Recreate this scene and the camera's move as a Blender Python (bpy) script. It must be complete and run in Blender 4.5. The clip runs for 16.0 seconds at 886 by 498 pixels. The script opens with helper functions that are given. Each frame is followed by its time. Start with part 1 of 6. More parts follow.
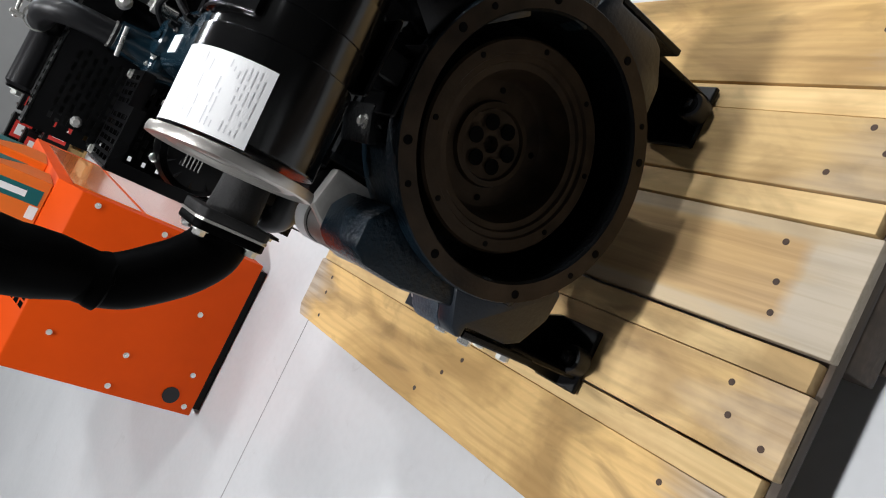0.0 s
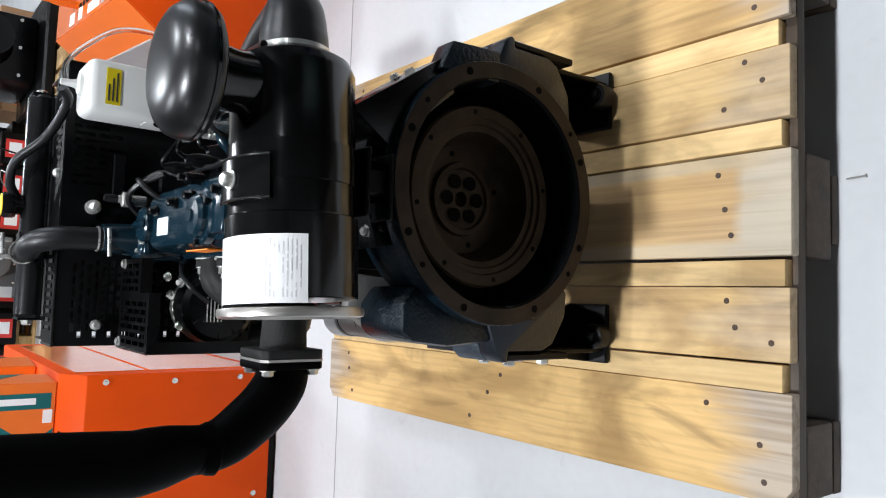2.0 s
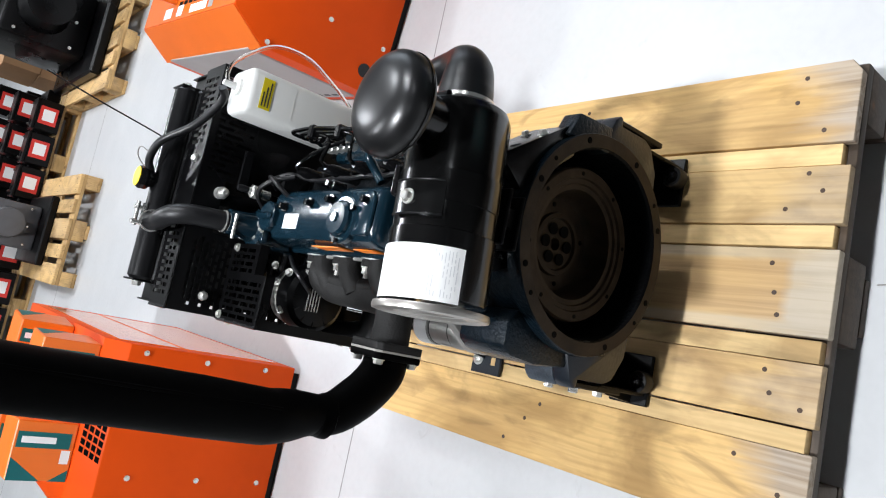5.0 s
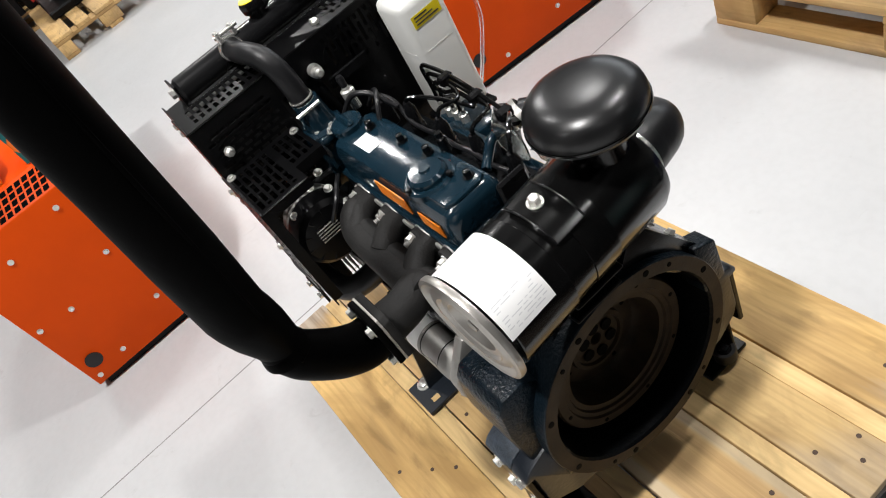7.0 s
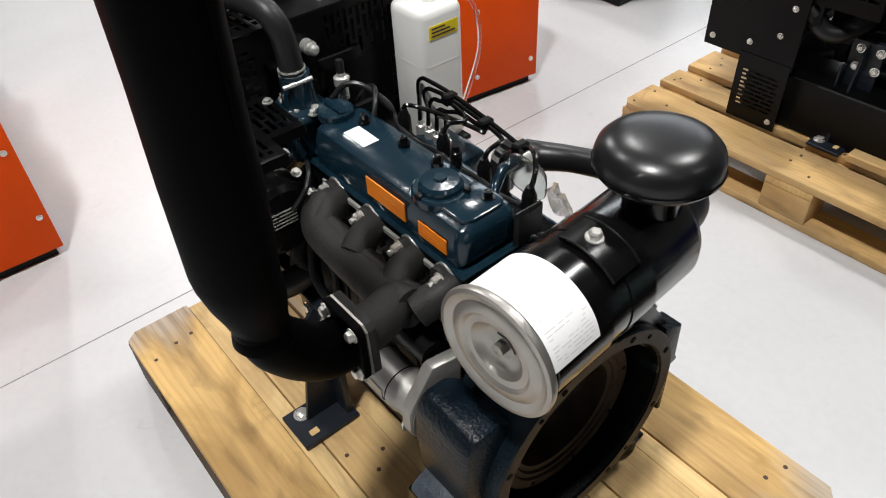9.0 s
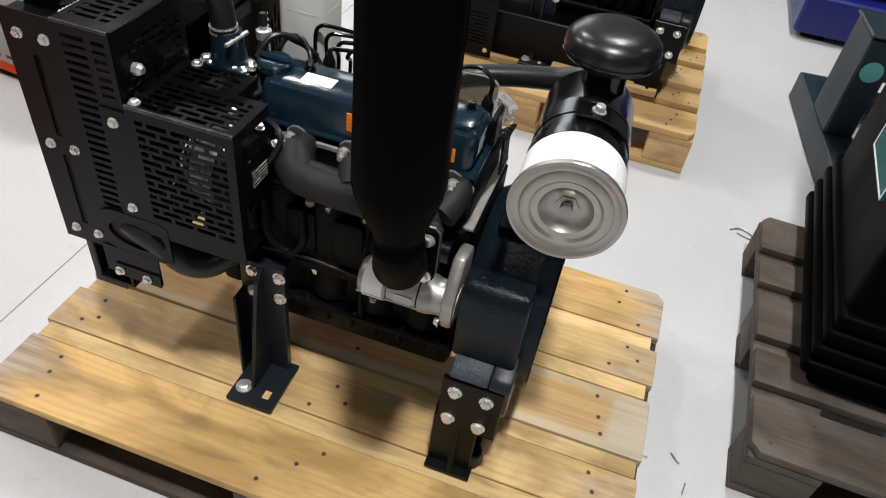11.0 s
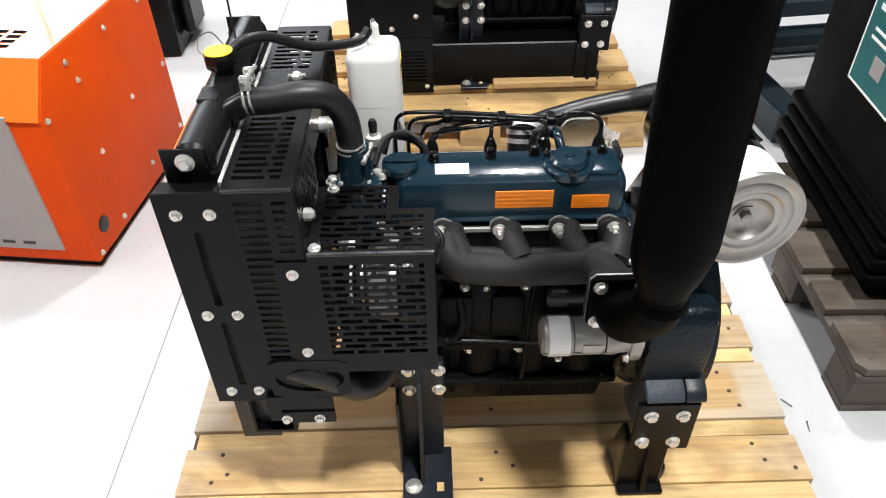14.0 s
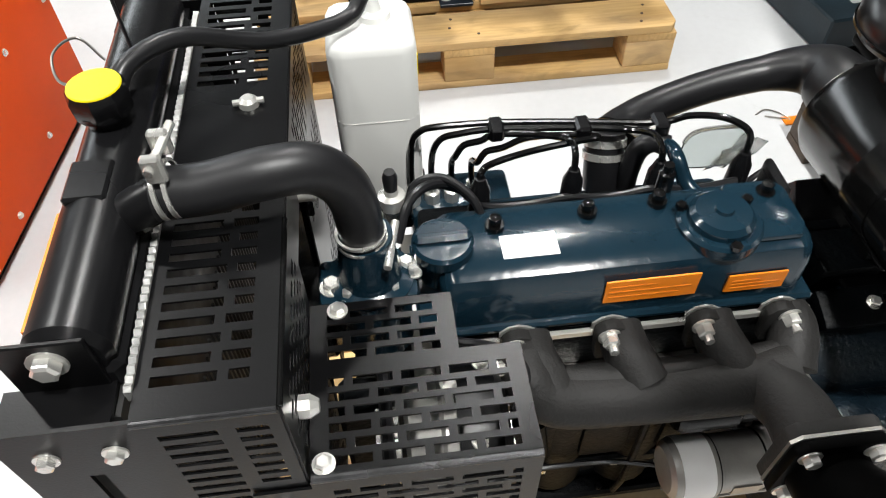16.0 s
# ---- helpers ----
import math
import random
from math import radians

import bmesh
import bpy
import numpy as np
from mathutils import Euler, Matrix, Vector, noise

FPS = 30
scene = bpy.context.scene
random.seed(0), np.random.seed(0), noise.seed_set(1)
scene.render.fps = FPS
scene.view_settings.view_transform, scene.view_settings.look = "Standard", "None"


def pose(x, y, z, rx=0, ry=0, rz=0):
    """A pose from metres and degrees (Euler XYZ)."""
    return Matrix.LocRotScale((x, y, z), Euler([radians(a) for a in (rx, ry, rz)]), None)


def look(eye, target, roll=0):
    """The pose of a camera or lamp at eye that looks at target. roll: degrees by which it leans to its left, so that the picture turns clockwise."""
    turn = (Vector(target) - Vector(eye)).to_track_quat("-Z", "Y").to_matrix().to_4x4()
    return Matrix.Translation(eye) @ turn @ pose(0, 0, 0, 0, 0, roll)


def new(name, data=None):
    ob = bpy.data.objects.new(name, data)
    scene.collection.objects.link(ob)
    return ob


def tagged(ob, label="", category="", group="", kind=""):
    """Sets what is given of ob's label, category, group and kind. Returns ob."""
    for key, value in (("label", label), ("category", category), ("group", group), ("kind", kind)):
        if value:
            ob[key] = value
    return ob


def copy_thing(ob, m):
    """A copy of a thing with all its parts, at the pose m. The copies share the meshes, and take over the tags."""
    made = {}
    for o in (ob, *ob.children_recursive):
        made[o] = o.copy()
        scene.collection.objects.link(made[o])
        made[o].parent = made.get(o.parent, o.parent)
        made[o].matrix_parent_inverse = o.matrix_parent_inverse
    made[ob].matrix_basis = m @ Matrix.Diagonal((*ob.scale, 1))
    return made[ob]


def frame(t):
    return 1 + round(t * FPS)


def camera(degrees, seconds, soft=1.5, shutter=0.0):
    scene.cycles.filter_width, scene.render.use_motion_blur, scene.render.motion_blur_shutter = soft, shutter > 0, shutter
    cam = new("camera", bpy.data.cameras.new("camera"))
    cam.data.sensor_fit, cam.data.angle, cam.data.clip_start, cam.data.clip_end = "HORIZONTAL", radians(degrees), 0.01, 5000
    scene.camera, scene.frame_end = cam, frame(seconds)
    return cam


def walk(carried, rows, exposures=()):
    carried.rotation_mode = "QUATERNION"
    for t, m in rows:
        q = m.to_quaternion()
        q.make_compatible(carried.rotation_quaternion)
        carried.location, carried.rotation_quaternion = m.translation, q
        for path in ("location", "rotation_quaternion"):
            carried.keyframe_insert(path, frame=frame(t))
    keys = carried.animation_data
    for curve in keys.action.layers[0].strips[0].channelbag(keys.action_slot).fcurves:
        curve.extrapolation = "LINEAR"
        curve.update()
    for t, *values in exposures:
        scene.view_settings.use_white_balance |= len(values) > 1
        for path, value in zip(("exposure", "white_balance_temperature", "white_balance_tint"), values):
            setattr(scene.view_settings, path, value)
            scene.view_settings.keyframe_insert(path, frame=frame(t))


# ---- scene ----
cam = camera(63.0, 16.0, soft=1.1)
PATH = [
    (0, (0.997, -0.174, 0.932), (-0.651, -0.101, -0.199), -62.6),
    (0.5, (1.005, -0.17, 0.938), (-0.607, -0.088, -0.243), -78.1),
    (1, (1.012, -0.155, 0.954), (-0.61, -0.047, -0.211), -85.0),
    (1.5, (1.035, -0.135, 1.006), (-0.582, 0.008, -0.163), -85.3),
    (2, (1.063, -0.144, 1.093), (-0.504, -0.006, -0.142), -85.2),
    (2.5, (1.078, -0.16, 1.167), (-0.478, -0.041, -0.083), -85.2),
    (3, (1.089, -0.173, 1.2), (-0.441, -0.043, -0.081), -84.9),
    (3.5, (1.09, -0.173, 1.244), (-0.442, 0.004, -0.03), -84.4),
    (4, (1.101, -0.172, 1.286), (-0.437, 0.047, 0.026), -82.2),
    (4.5, (1.098, -0.185, 1.315), (-0.439, 0.048, 0.058), -80.9),
    (4.7, (1.093, -0.192, 1.33), (-0.444, 0.05, 0.074), -78.0),
    (6.8, (0.901, -0.267, 1.354), (-0.564, 0.1, 0.043), -36.9),
    (7, (0.882, -0.279, 1.337), (-0.578, 0.09, 0.02), -33.3),
    (7.5, (0.832, -0.286, 1.262), (-0.621, 0.048, -0.072), -19.1),
    (8, (0.834, -0.286, 1.258), (-0.619, -0.046, -0.095), -19.1),
    (8.5, (0.806, -0.304, 1.275), (-0.66, 0.023, -0.046), -19.1),
    (9, (0.697, -0.499, 1.306), (-0.494, 0.412, -0.017), -3.4),
    (9.5, (0.616, -0.654, 1.305), (-0.307, 0.468, -0.07), 3.0),
    (9.7, (0.579, -0.677, 1.288), (-0.232, 0.515, -0.098), 6.3),
    (11.8, (0.242, -1.023, 1.345), (0.044, 0.461, 0.019), 3.9),
    (12, (0.209, -1.006, 1.354), (0.026, 0.481, 0.028), 3.1),
    (12.5, (0.105, -0.959, 1.369), (-0.06, 0.557, 0.075), -0.6),
    (13, (0.031, -0.963, 1.394), (-0.027, 0.612, 0.163), -0.2),
    (13.5, (-0.045, -0.97, 1.373), (-0.067, 0.566, 0.093), -0.7),
    (14, (-0.096, -0.954, 1.363), (-0.083, 0.568, 0.066), -1.1),
    (14.5, (-0.108, -0.867, 1.347), (-0.053, 0.608, -0.003), 0.6),
    (15, (-0.121, -0.723, 1.346), (-0.067, 0.721, -0.036), 0.7),
    (15.5, (-0.176, -0.619, 1.328), (-0.075, 0.763, -0.115), 0.4),
    (16, (-0.192, -0.455, 1.242), (-0.062, 0.828, -0.287), -1.4),
]
walk(cam, [(t, look(eye, target, roll)) for t, eye, target, roll in PATH], exposures=[(0, -0.5, 6200, 10), (1, -0.4, 6200, 10), (2, -0.25, 5950, 9), (4.7, -0.17, 6000, 9), (7, -0.36, 6500, 10), (8.5, -0.32, 6500, 10), (9, -0.44, 6500, 10), (9.5, -0.52, 6500, 10), (12.5, -0.34, 6500, 10), (13.2, -0.14, 6500, 10), (14, 0.08, 6450, 10), (15.5, 0.25, 6400, 9), (16, 0.0, 6500, 8)])
# ---- light ----
world = bpy.data.worlds.new("hall_world")
scene.world = world
world.use_nodes = True
world.node_tree.nodes["Background"].inputs[0].default_value = (0.75, 0.8, 0.9, 1)
world.node_tree.nodes["Background"].inputs[1].default_value = 0.02


# ---- materials ----
def mat(name, colour, rough=0.5, metal=0.0, grain=0.0, scale=20.0, bump=0.0, bump_scale=60.0, wear=None, coat=0.0, spec=0.5):
    """A painted, cast or plastic surface: colour varied at two scales, uneven gloss, fine relief."""
    m = bpy.data.materials.new(name)
    m.use_nodes = True
    nt = m.node_tree
    b = nt.nodes["Principled BSDF"]
    b.inputs["Metallic"].default_value = metal
    b.inputs["Coat Weight"].default_value = coat
    b.inputs["Specular IOR Level"].default_value = spec
    tc = nt.nodes.new("ShaderNodeTexCoord")
    n1 = nt.nodes.new("ShaderNodeTexNoise")
    n1.inputs["Scale"].default_value = scale
    n1.inputs["Detail"].default_value = 6
    n2 = nt.nodes.new("ShaderNodeTexNoise")
    n2.inputs["Scale"].default_value = scale * 0.17
    n2.inputs["Detail"].default_value = 3
    for n in (n1, n2):
        nt.links.new(tc.outputs["Object"], n.inputs["Vector"])
    add = nt.nodes.new("ShaderNodeMath")
    add.operation = "ADD"
    nt.links.new(n1.outputs["Fac"], add.inputs[0])
    nt.links.new(n2.outputs["Fac"], add.inputs[1])
    ramp = nt.nodes.new("ShaderNodeMapRange")
    ramp.inputs["From Min"].default_value = 0.6
    ramp.inputs["From Max"].default_value = 1.4
    nt.links.new(add.outputs[0], ramp.inputs["Value"])
    mix = nt.nodes.new("ShaderNodeMix")
    mix.data_type = "RGBA"
    lo = [c * (1 - grain) for c in colour]
    hi = [min(1, c * (1 + grain)) for c in (wear or colour)]
    mix.inputs["A"].default_value = (*lo, 1)
    mix.inputs["B"].default_value = (*hi, 1)
    nt.links.new(ramp.outputs[0], mix.inputs["Factor"])
    out = mix.outputs["Result"]
    nt.links.new(out, b.inputs["Base Color"])
    rr = nt.nodes.new("ShaderNodeMapRange")
    rr.inputs["From Min"].default_value = 0.3
    rr.inputs["From Max"].default_value = 0.7
    rr.inputs["To Min"].default_value = max(0.03, rough * 0.8)
    rr.inputs["To Max"].default_value = min(1, rough * 1.25)
    nt.links.new(n2.outputs["Fac"], rr.inputs["Value"])
    nt.links.new(rr.outputs[0], b.inputs["Roughness"])
    if bump:
        n3 = nt.nodes.new("ShaderNodeTexNoise")
        n3.inputs["Scale"].default_value = bump_scale
        n3.inputs["Detail"].default_value = 4
        nt.links.new(tc.outputs["Object"], n3.inputs["Vector"])
        bp = nt.nodes.new("ShaderNodeBump")
        bp.inputs["Strength"].default_value = 0.6
        bp.inputs["Distance"].default_value = bump
        nt.links.new(n3.outputs["Fac"], bp.inputs["Height"])
        nt.links.new(bp.outputs[0], b.inputs["Normal"])
    return m


def wood(name, light, dark, knots=1.0, grey=0.0, rough=0.75, ends=0.0, reach=0.12, covered=None):
    """Sawn softwood along local X: streaky grain, knots, weathered grey patches, a shift from board to board."""
    m = bpy.data.materials.new(name)
    m.use_nodes = True
    nt = m.node_tree
    b = nt.nodes["Principled BSDF"]
    tc = nt.nodes.new("ShaderNodeTexCoord")
    oi = nt.nodes.new("ShaderNodeObjectInfo")
    off = nt.nodes.new("ShaderNodeVectorMath")
    off.operation = "MULTIPLY_ADD"
    off.inputs[1].default_value = (1, 1, 1)
    comb = nt.nodes.new("ShaderNodeCombineXYZ")
    mul = nt.nodes.new("ShaderNodeMath")
    mul.operation = "MULTIPLY"
    mul.inputs[1].default_value = 37.0
    nt.links.new(oi.outputs["Random"], mul.inputs[0])
    for k in range(3):
        nt.links.new(mul.outputs[0], comb.inputs[k])
    nt.links.new(tc.outputs["Object"], off.inputs[0])
    nt.links.new(comb.outputs[0], off.inputs[2])

    def noise_at(sx, sy, sz, detail=5, dist=0.0):
        mp = nt.nodes.new("ShaderNodeMapping")
        mp.inputs["Scale"].default_value = (sx, sy, sz)
        nt.links.new(off.outputs[0], mp.inputs["Vector"])
        n = nt.nodes.new("ShaderNodeTexNoise")
        n.inputs["Scale"].default_value = 1
        n.inputs["Detail"].default_value = detail
        n.inputs["Distortion"].default_value = dist
        nt.links.new(mp.outputs[0], n.inputs["Vector"])
        return n

    def span(sock, a, b2, lo=0.0, hi=1.0):
        mr = nt.nodes.new("ShaderNodeMapRange")
        mr.inputs["From Min"].default_value = a
        mr.inputs["From Max"].default_value = b2
        mr.inputs["To Min"].default_value = lo
        mr.inputs["To Max"].default_value = hi
        nt.links.new(sock, mr.inputs["Value"])
        return mr.outputs[0]

    def blend(fac, a, c, mode="MIX"):
        mx = nt.nodes.new("ShaderNodeMix")
        mx.data_type = "RGBA"
        mx.blend_type = mode
        nt.links.new(fac, mx.inputs["Factor"])
        for sock, v in (("A", a), ("B", c)):
            if isinstance(v, tuple):
                mx.inputs[sock].default_value = (*v, 1)
            else:
                nt.links.new(v, mx.inputs[sock])
        return mx.outputs["Result"]

    grain = noise_at(3.0, 62, 62, 7, 1.4)
    broad = noise_at(1.2, 9, 9, 3)
    col = blend(span(grain.outputs["Fac"], 0.24, 0.7), dark, light)
    col = blend(span(broad.outputs["Fac"], 0.35, 0.75), col, tuple(min(1, c * 1.16) for c in light))
    # knots
    kn = nt.nodes.new("ShaderNodeTexVoronoi")
    kn.inputs["Scale"].default_value = 1
    mp = nt.nodes.new("ShaderNodeMapping")
    mp.inputs["Scale"].default_value = (5.0, 9.0, 9.0)
    nt.links.new(off.outputs[0], mp.inputs["Vector"])
    nt.links.new(mp.outputs[0], kn.inputs["Vector"])
    col = blend(span(kn.outputs["Distance"], 0.1, 0.04, 0, 0.75 * knots), col, (0.17, 0.08, 0.03))
    # growth rings as long wavering bands
    ring = nt.nodes.new("ShaderNodeTexWave")
    ring.bands_direction = "Y"
    ring.inputs["Scale"].default_value = 22.0
    ring.inputs["Distortion"].default_value = 7.0
    ring.inputs["Detail"].default_value = 3.0
    ring.inputs["Detail Scale"].default_value = 0.6
    mr_ = nt.nodes.new("ShaderNodeMapping")
    mr_.inputs["Scale"].default_value = (0.3, 1.0, 1.0)
    nt.links.new(off.outputs[0], mr_.inputs["Vector"])
    nt.links.new(mr_.outputs[0], ring.inputs["Vector"])
    blot = noise_at(3.2, 7, 7, 6, 1.2)
    col = blend(span(blot.outputs["Fac"], 0.46, 0.66, 0, 0.7), col, (dark[0] * 0.74, dark[1] * 0.7, dark[2] * 0.66))
    col = blend(span(ring.outputs["Fac"], 0.5, 1.0, 0, 0.16), col, tuple(c * 0.7 for c in dark))
    # smudges and old dirt
    sm = noise_at(4.5, 13, 13, 7, 1.6)
    col = blend(span(sm.outputs["Fac"], 0.53, 0.7, 0, 0.5), col, tuple(c * 0.42 for c in dark))
    if ends:
        # weathered ends: silver grey with the hard growth lines standing out dark, and a soft uneven border
        sep = nt.nodes.new("ShaderNodeSeparateXYZ")
        nt.links.new(tc.outputs["Object"], sep.inputs[0])

        def size_of(axis):
            ab = nt.nodes.new("ShaderNodeMath")
            ab.operation = "ABSOLUTE"
            nt.links.new(sep.outputs[axis], ab.inputs[0])
            return ab.outputs[0]

        def add_to(sock, other, gain):
            am = nt.nodes.new("ShaderNodeMath")
            am.operation = "MULTIPLY_ADD"
            am.inputs[1].default_value = gain
            nt.links.new(other, am.inputs[0])
            nt.links.new(sock, am.inputs[2])
            return am.outputs[0]

        line = noise_at(2.2, 85, 85, 3, 0.6)
        tone = noise_at(2.6, 17, 17, 4, 0.5)
        silver = blend(span(line.outputs["Fac"], 0.36, 0.56), (0.15, 0.115, 0.09), (0.41, 0.355, 0.3))
        silver = blend(span(tone.outputs["Fac"], 0.35, 0.7, 0, 0.55), silver, (0.47, 0.42, 0.36))
        edge = 0.6 - reach + 0.15
        worn = span(add_to(size_of("X"), tone.outputs["Fac"], 0.3), edge - 0.035, edge + 0.05, 0, ends)
        col = blend(worn, col, silver)
        if covered:
            # where another board lay on this one the wood has kept its colour; round it the surface has gone pale
            hx, hy = covered
            inside = nt.nodes.new("ShaderNodeMath")
            inside.operation = "MULTIPLY"
            nt.links.new(span(add_to(size_of("X"), tone.outputs["Fac"], 0.02), hx + 0.02, hx), inside.inputs[0])
            nt.links.new(span(add_to(size_of("Y"), tone.outputs["Fac"], 0.008), hy + 0.01, hy), inside.inputs[1])
            pale = blend(span(tone.outputs["Fac"], 0.3, 0.7), (0.42, 0.35, 0.24), (0.5, 0.43, 0.32))
            warm = blend(span(grain.outputs["Fac"], 0.3, 0.7), (0.36, 0.22, 0.085), (0.52, 0.335, 0.14))
            rim = nt.nodes.new("ShaderNodeMath")
            rim.operation = "MULTIPLY"
            rim.inputs[1].default_value = 0.6
            out_ = nt.nodes.new("ShaderNodeMath")
            out_.operation = "SUBTRACT"
            out_.inputs[0].default_value = 1.0
            nt.links.new(inside.outputs[0], out_.inputs[1])
            nt.links.new(out_.outputs[0], rim.inputs[0])
            col = blend(rim.outputs[0], col, pale)
            col = blend(span(inside.outputs[0], 0, 1, 0, 0.9), col, warm)
    if grey:
        gn = noise_at(2.2, 4, 4, 6, 0.8)
        col = blend(span(gn.outputs["Fac"], 0.46, 0.66, 0, grey), col, (0.36, 0.33, 0.3))
    hsv = nt.nodes.new("ShaderNodeHueSaturation")
    nt.links.new(span(oi.outputs["Random"], 0, 1, 0.86, 1.1), hsv.inputs["Value"])
    nt.links.new(col, hsv.inputs["Color"])
    nt.links.new(hsv.outputs["Color"], b.inputs["Base Color"])
    b.inputs["Roughness"].default_value = rough
    bp = nt.nodes.new("ShaderNodeBump")
    bp.inputs["Strength"].default_value = 0.5
    bp.inputs["Distance"].default_value = 0.0015
    nt.links.new(grain.outputs["Fac"], bp.inputs["Height"])
    nt.links.new(bp.outputs[0], b.inputs["Normal"])
    return m


M_BLACK = mat("black_powder_coat", (0.0024, 0.0024, 0.0027), 0.3, grain=0.3, spec=0.17, bump=0.00012, bump_scale=500)
M_GLOSS = mat("black_gloss_enamel", (0.003, 0.003, 0.003), 0.15, grain=0.3, bump=0.00015, bump_scale=60, spec=0.5)
# greyer than the black sheet: the glint along its folds, set as colour
M_EDGE = mat("glint_grey_fold", (0.06, 0.06, 0.062), 0.26, metal=0.7, grain=0.4, scale=60, bump=0.0003, bump_scale=120)
M_SATIN = mat("black_satin_metal", (0.005, 0.005, 0.0055), 0.24, grain=0.25, bump=0.0002, bump_scale=200, spec=0.28)
M_MUFF = mat("black_exhaust_paint", (0.0011, 0.0011, 0.0011), 0.46, grain=0.3, bump=0.0006, bump_scale=60, spec=0.022)
M_RUBBER = mat("black_rubber", (0.0085, 0.0085, 0.0095), 0.36, grain=0.2, bump=0.0003, bump_scale=150, spec=0.4)
M_CAST = mat("bare_dark_casting", (0.0155, 0.015, 0.0145), 0.62, grain=0.3, scale=40, bump=0.0012, bump_scale=260, spec=0.25)
M_IRON = mat("dull_machined_iron", (0.02, 0.0135, 0.0085), 0.5, metal=0.1, grain=0.45, scale=30, wear=(0.04, 0.0265, 0.0155), bump=0.0004, bump_scale=200, spec=0.14)
# near-black that stands for the shade inside holes, slots and grooves
M_HOLE = mat("hole_shade_black", (0.002, 0.002, 0.002), 0.8, grain=0.2, spec=0.05)
M_BLUE = mat("dark_teal_engine_enamel", (0.005, 0.0172, 0.0275), 0.17, grain=0.25, scale=15, bump=0.0006, bump_scale=90, coat=0.1, spec=0.45)
M_NAVY = mat("dark_blue_cast_housing", (0.0042, 0.009, 0.0138), 0.3, grain=0.4, scale=40, bump=0.0032, bump_scale=170, spec=0.2)
M_BLOCK = mat("black_cast_block", (0.0014, 0.002, 0.0026), 0.5, grain=0.4, scale=30, bump=0.003, bump_scale=150, spec=0.1)
M_SLATE = mat("slate_grey_cast_pad", (0.035, 0.046, 0.06), 0.42, grain=0.6, scale=120, bump=0.0028, bump_scale=320, spec=0.4)
M_FOOT = mat("slate_blue_painted_steel", (0.009, 0.0125, 0.018), 0.35, grain=0.3, scale=40, bump=0.0008, bump_scale=180, spec=0.35)
M_STEELBLUE = mat("slate_blue_frame_paint", (0.014, 0.025, 0.033), 0.4, grain=0.3, scale=12, bump=0.0006, bump_scale=90, spec=0.3)
M_BOWL = mat("black_moulded_bowl", (0.006, 0.006, 0.0065), 0.3, grain=0.25, bump=0.0004, bump_scale=25, spec=0.5)
M_ZINC = mat("zinc_plated_steel", (0.74, 0.73, 0.69), 0.28, metal=0.75, grain=0.15, scale=60)
M_STEEL = mat("brushed_bare_steel", (0.36, 0.345, 0.32), 0.38, metal=1, grain=0.2, scale=40, bump=0.0004)
M_ALU = mat("raw_aluminium_casting", (0.34, 0.33, 0.31), 0.42, metal=0.65, grain=0.2, scale=40, bump=0.0006, bump_scale=200)
M_CRIMP = mat("rippled_bare_aluminium", (0.42, 0.42, 0.41), 0.35, metal=0.5, grain=0.35, scale=160, bump=0.002, bump_scale=220)
M_COVER = mat("dull_pressed_steel", (0.42, 0.4, 0.37), 0.4, metal=0.85, grain=0.15, scale=25, bump=0.0004, bump_scale=120)
M_NAIL = mat("rusty_nail_head", (0.06, 0.035, 0.022), 0.7, grain=0.4, scale=200)
M_BOTTLE = mat("milky_white_plastic", (0.8, 0.8, 0.77), 0.38, grain=0.05, scale=8)
M_PAPER = mat("white_paper_label", (0.86, 0.86, 0.85), 0.5, grain=0.03)
M_PRINT = mat("grey_print", (0.66, 0.66, 0.67), 0.6, grain=0.1)
M_PRINTK = mat("black_print", (0.03, 0.03, 0.03), 0.6, grain=0.1)
M_WARN = mat("orange_warning_sticker", (0.74, 0.2, 0.003), 0.4, grain=0.1)
M_WARND = mat("dark_orange_print", (0.64, 0.175, 0.005), 0.4, grain=0.1)
M_YELLOW = mat("yellow_label", (0.8, 0.63, 0.0), 0.4, grain=0.06)
M_ORANGE = mat("orange_panel_paint", (0.68, 0.07, 0.002), 0.5, grain=0.1, scale=6, bump=0.0004, bump_scale=160, spec=0.1)
M_ORANGE2 = mat("bright_orange_front_paint", (0.8, 0.16, 0.01), 0.36, grain=0.08, scale=6, bump=0.0003, bump_scale=200)
# brighter and glossier than the housing paint, for daylight glare on lid and side
M_LID = mat("glossy_orange_glare_paint", (0.8, 0.16, 0.01), 0.24, grain=0.08, scale=6, bump=0.0002, bump_scale=200, coat=0.6, spec=0.7)
M_GREYP = mat("grey_control_panel", (0.3, 0.29, 0.28), 0.45, grain=0.08, scale=10)
M_TEAL = mat("teal_print", (0.0, 0.11, 0.115), 0.5, grain=0.08)
M_TEALP = mat("pale_teal_print", (0.1, 0.36, 0.36), 0.5, grain=0.1)
M_GREYP2 = mat("grey_machine_paint", (0.09, 0.09, 0.095), 0.45, grain=0.15)
M_RED = mat("red_label", (0.6, 0.03, 0.02), 0.45, grain=0.08)
M_BLUEPAINT = mat("royal_blue_paint", (0.003, 0.009, 0.13), 0.4, grain=0.1)
M_WALL = mat("painted_wall_panel", (0.3, 0.3, 0.29), 0.7, grain=0.06, scale=3)
M_CEIL = mat("dark_ceiling_sheet", (0.08, 0.08, 0.085), 0.7, grain=0.06, scale=3)
M_CARTON = mat("brown_cardboard", (0.34, 0.19, 0.09), 0.8, grain=0.12, scale=10)
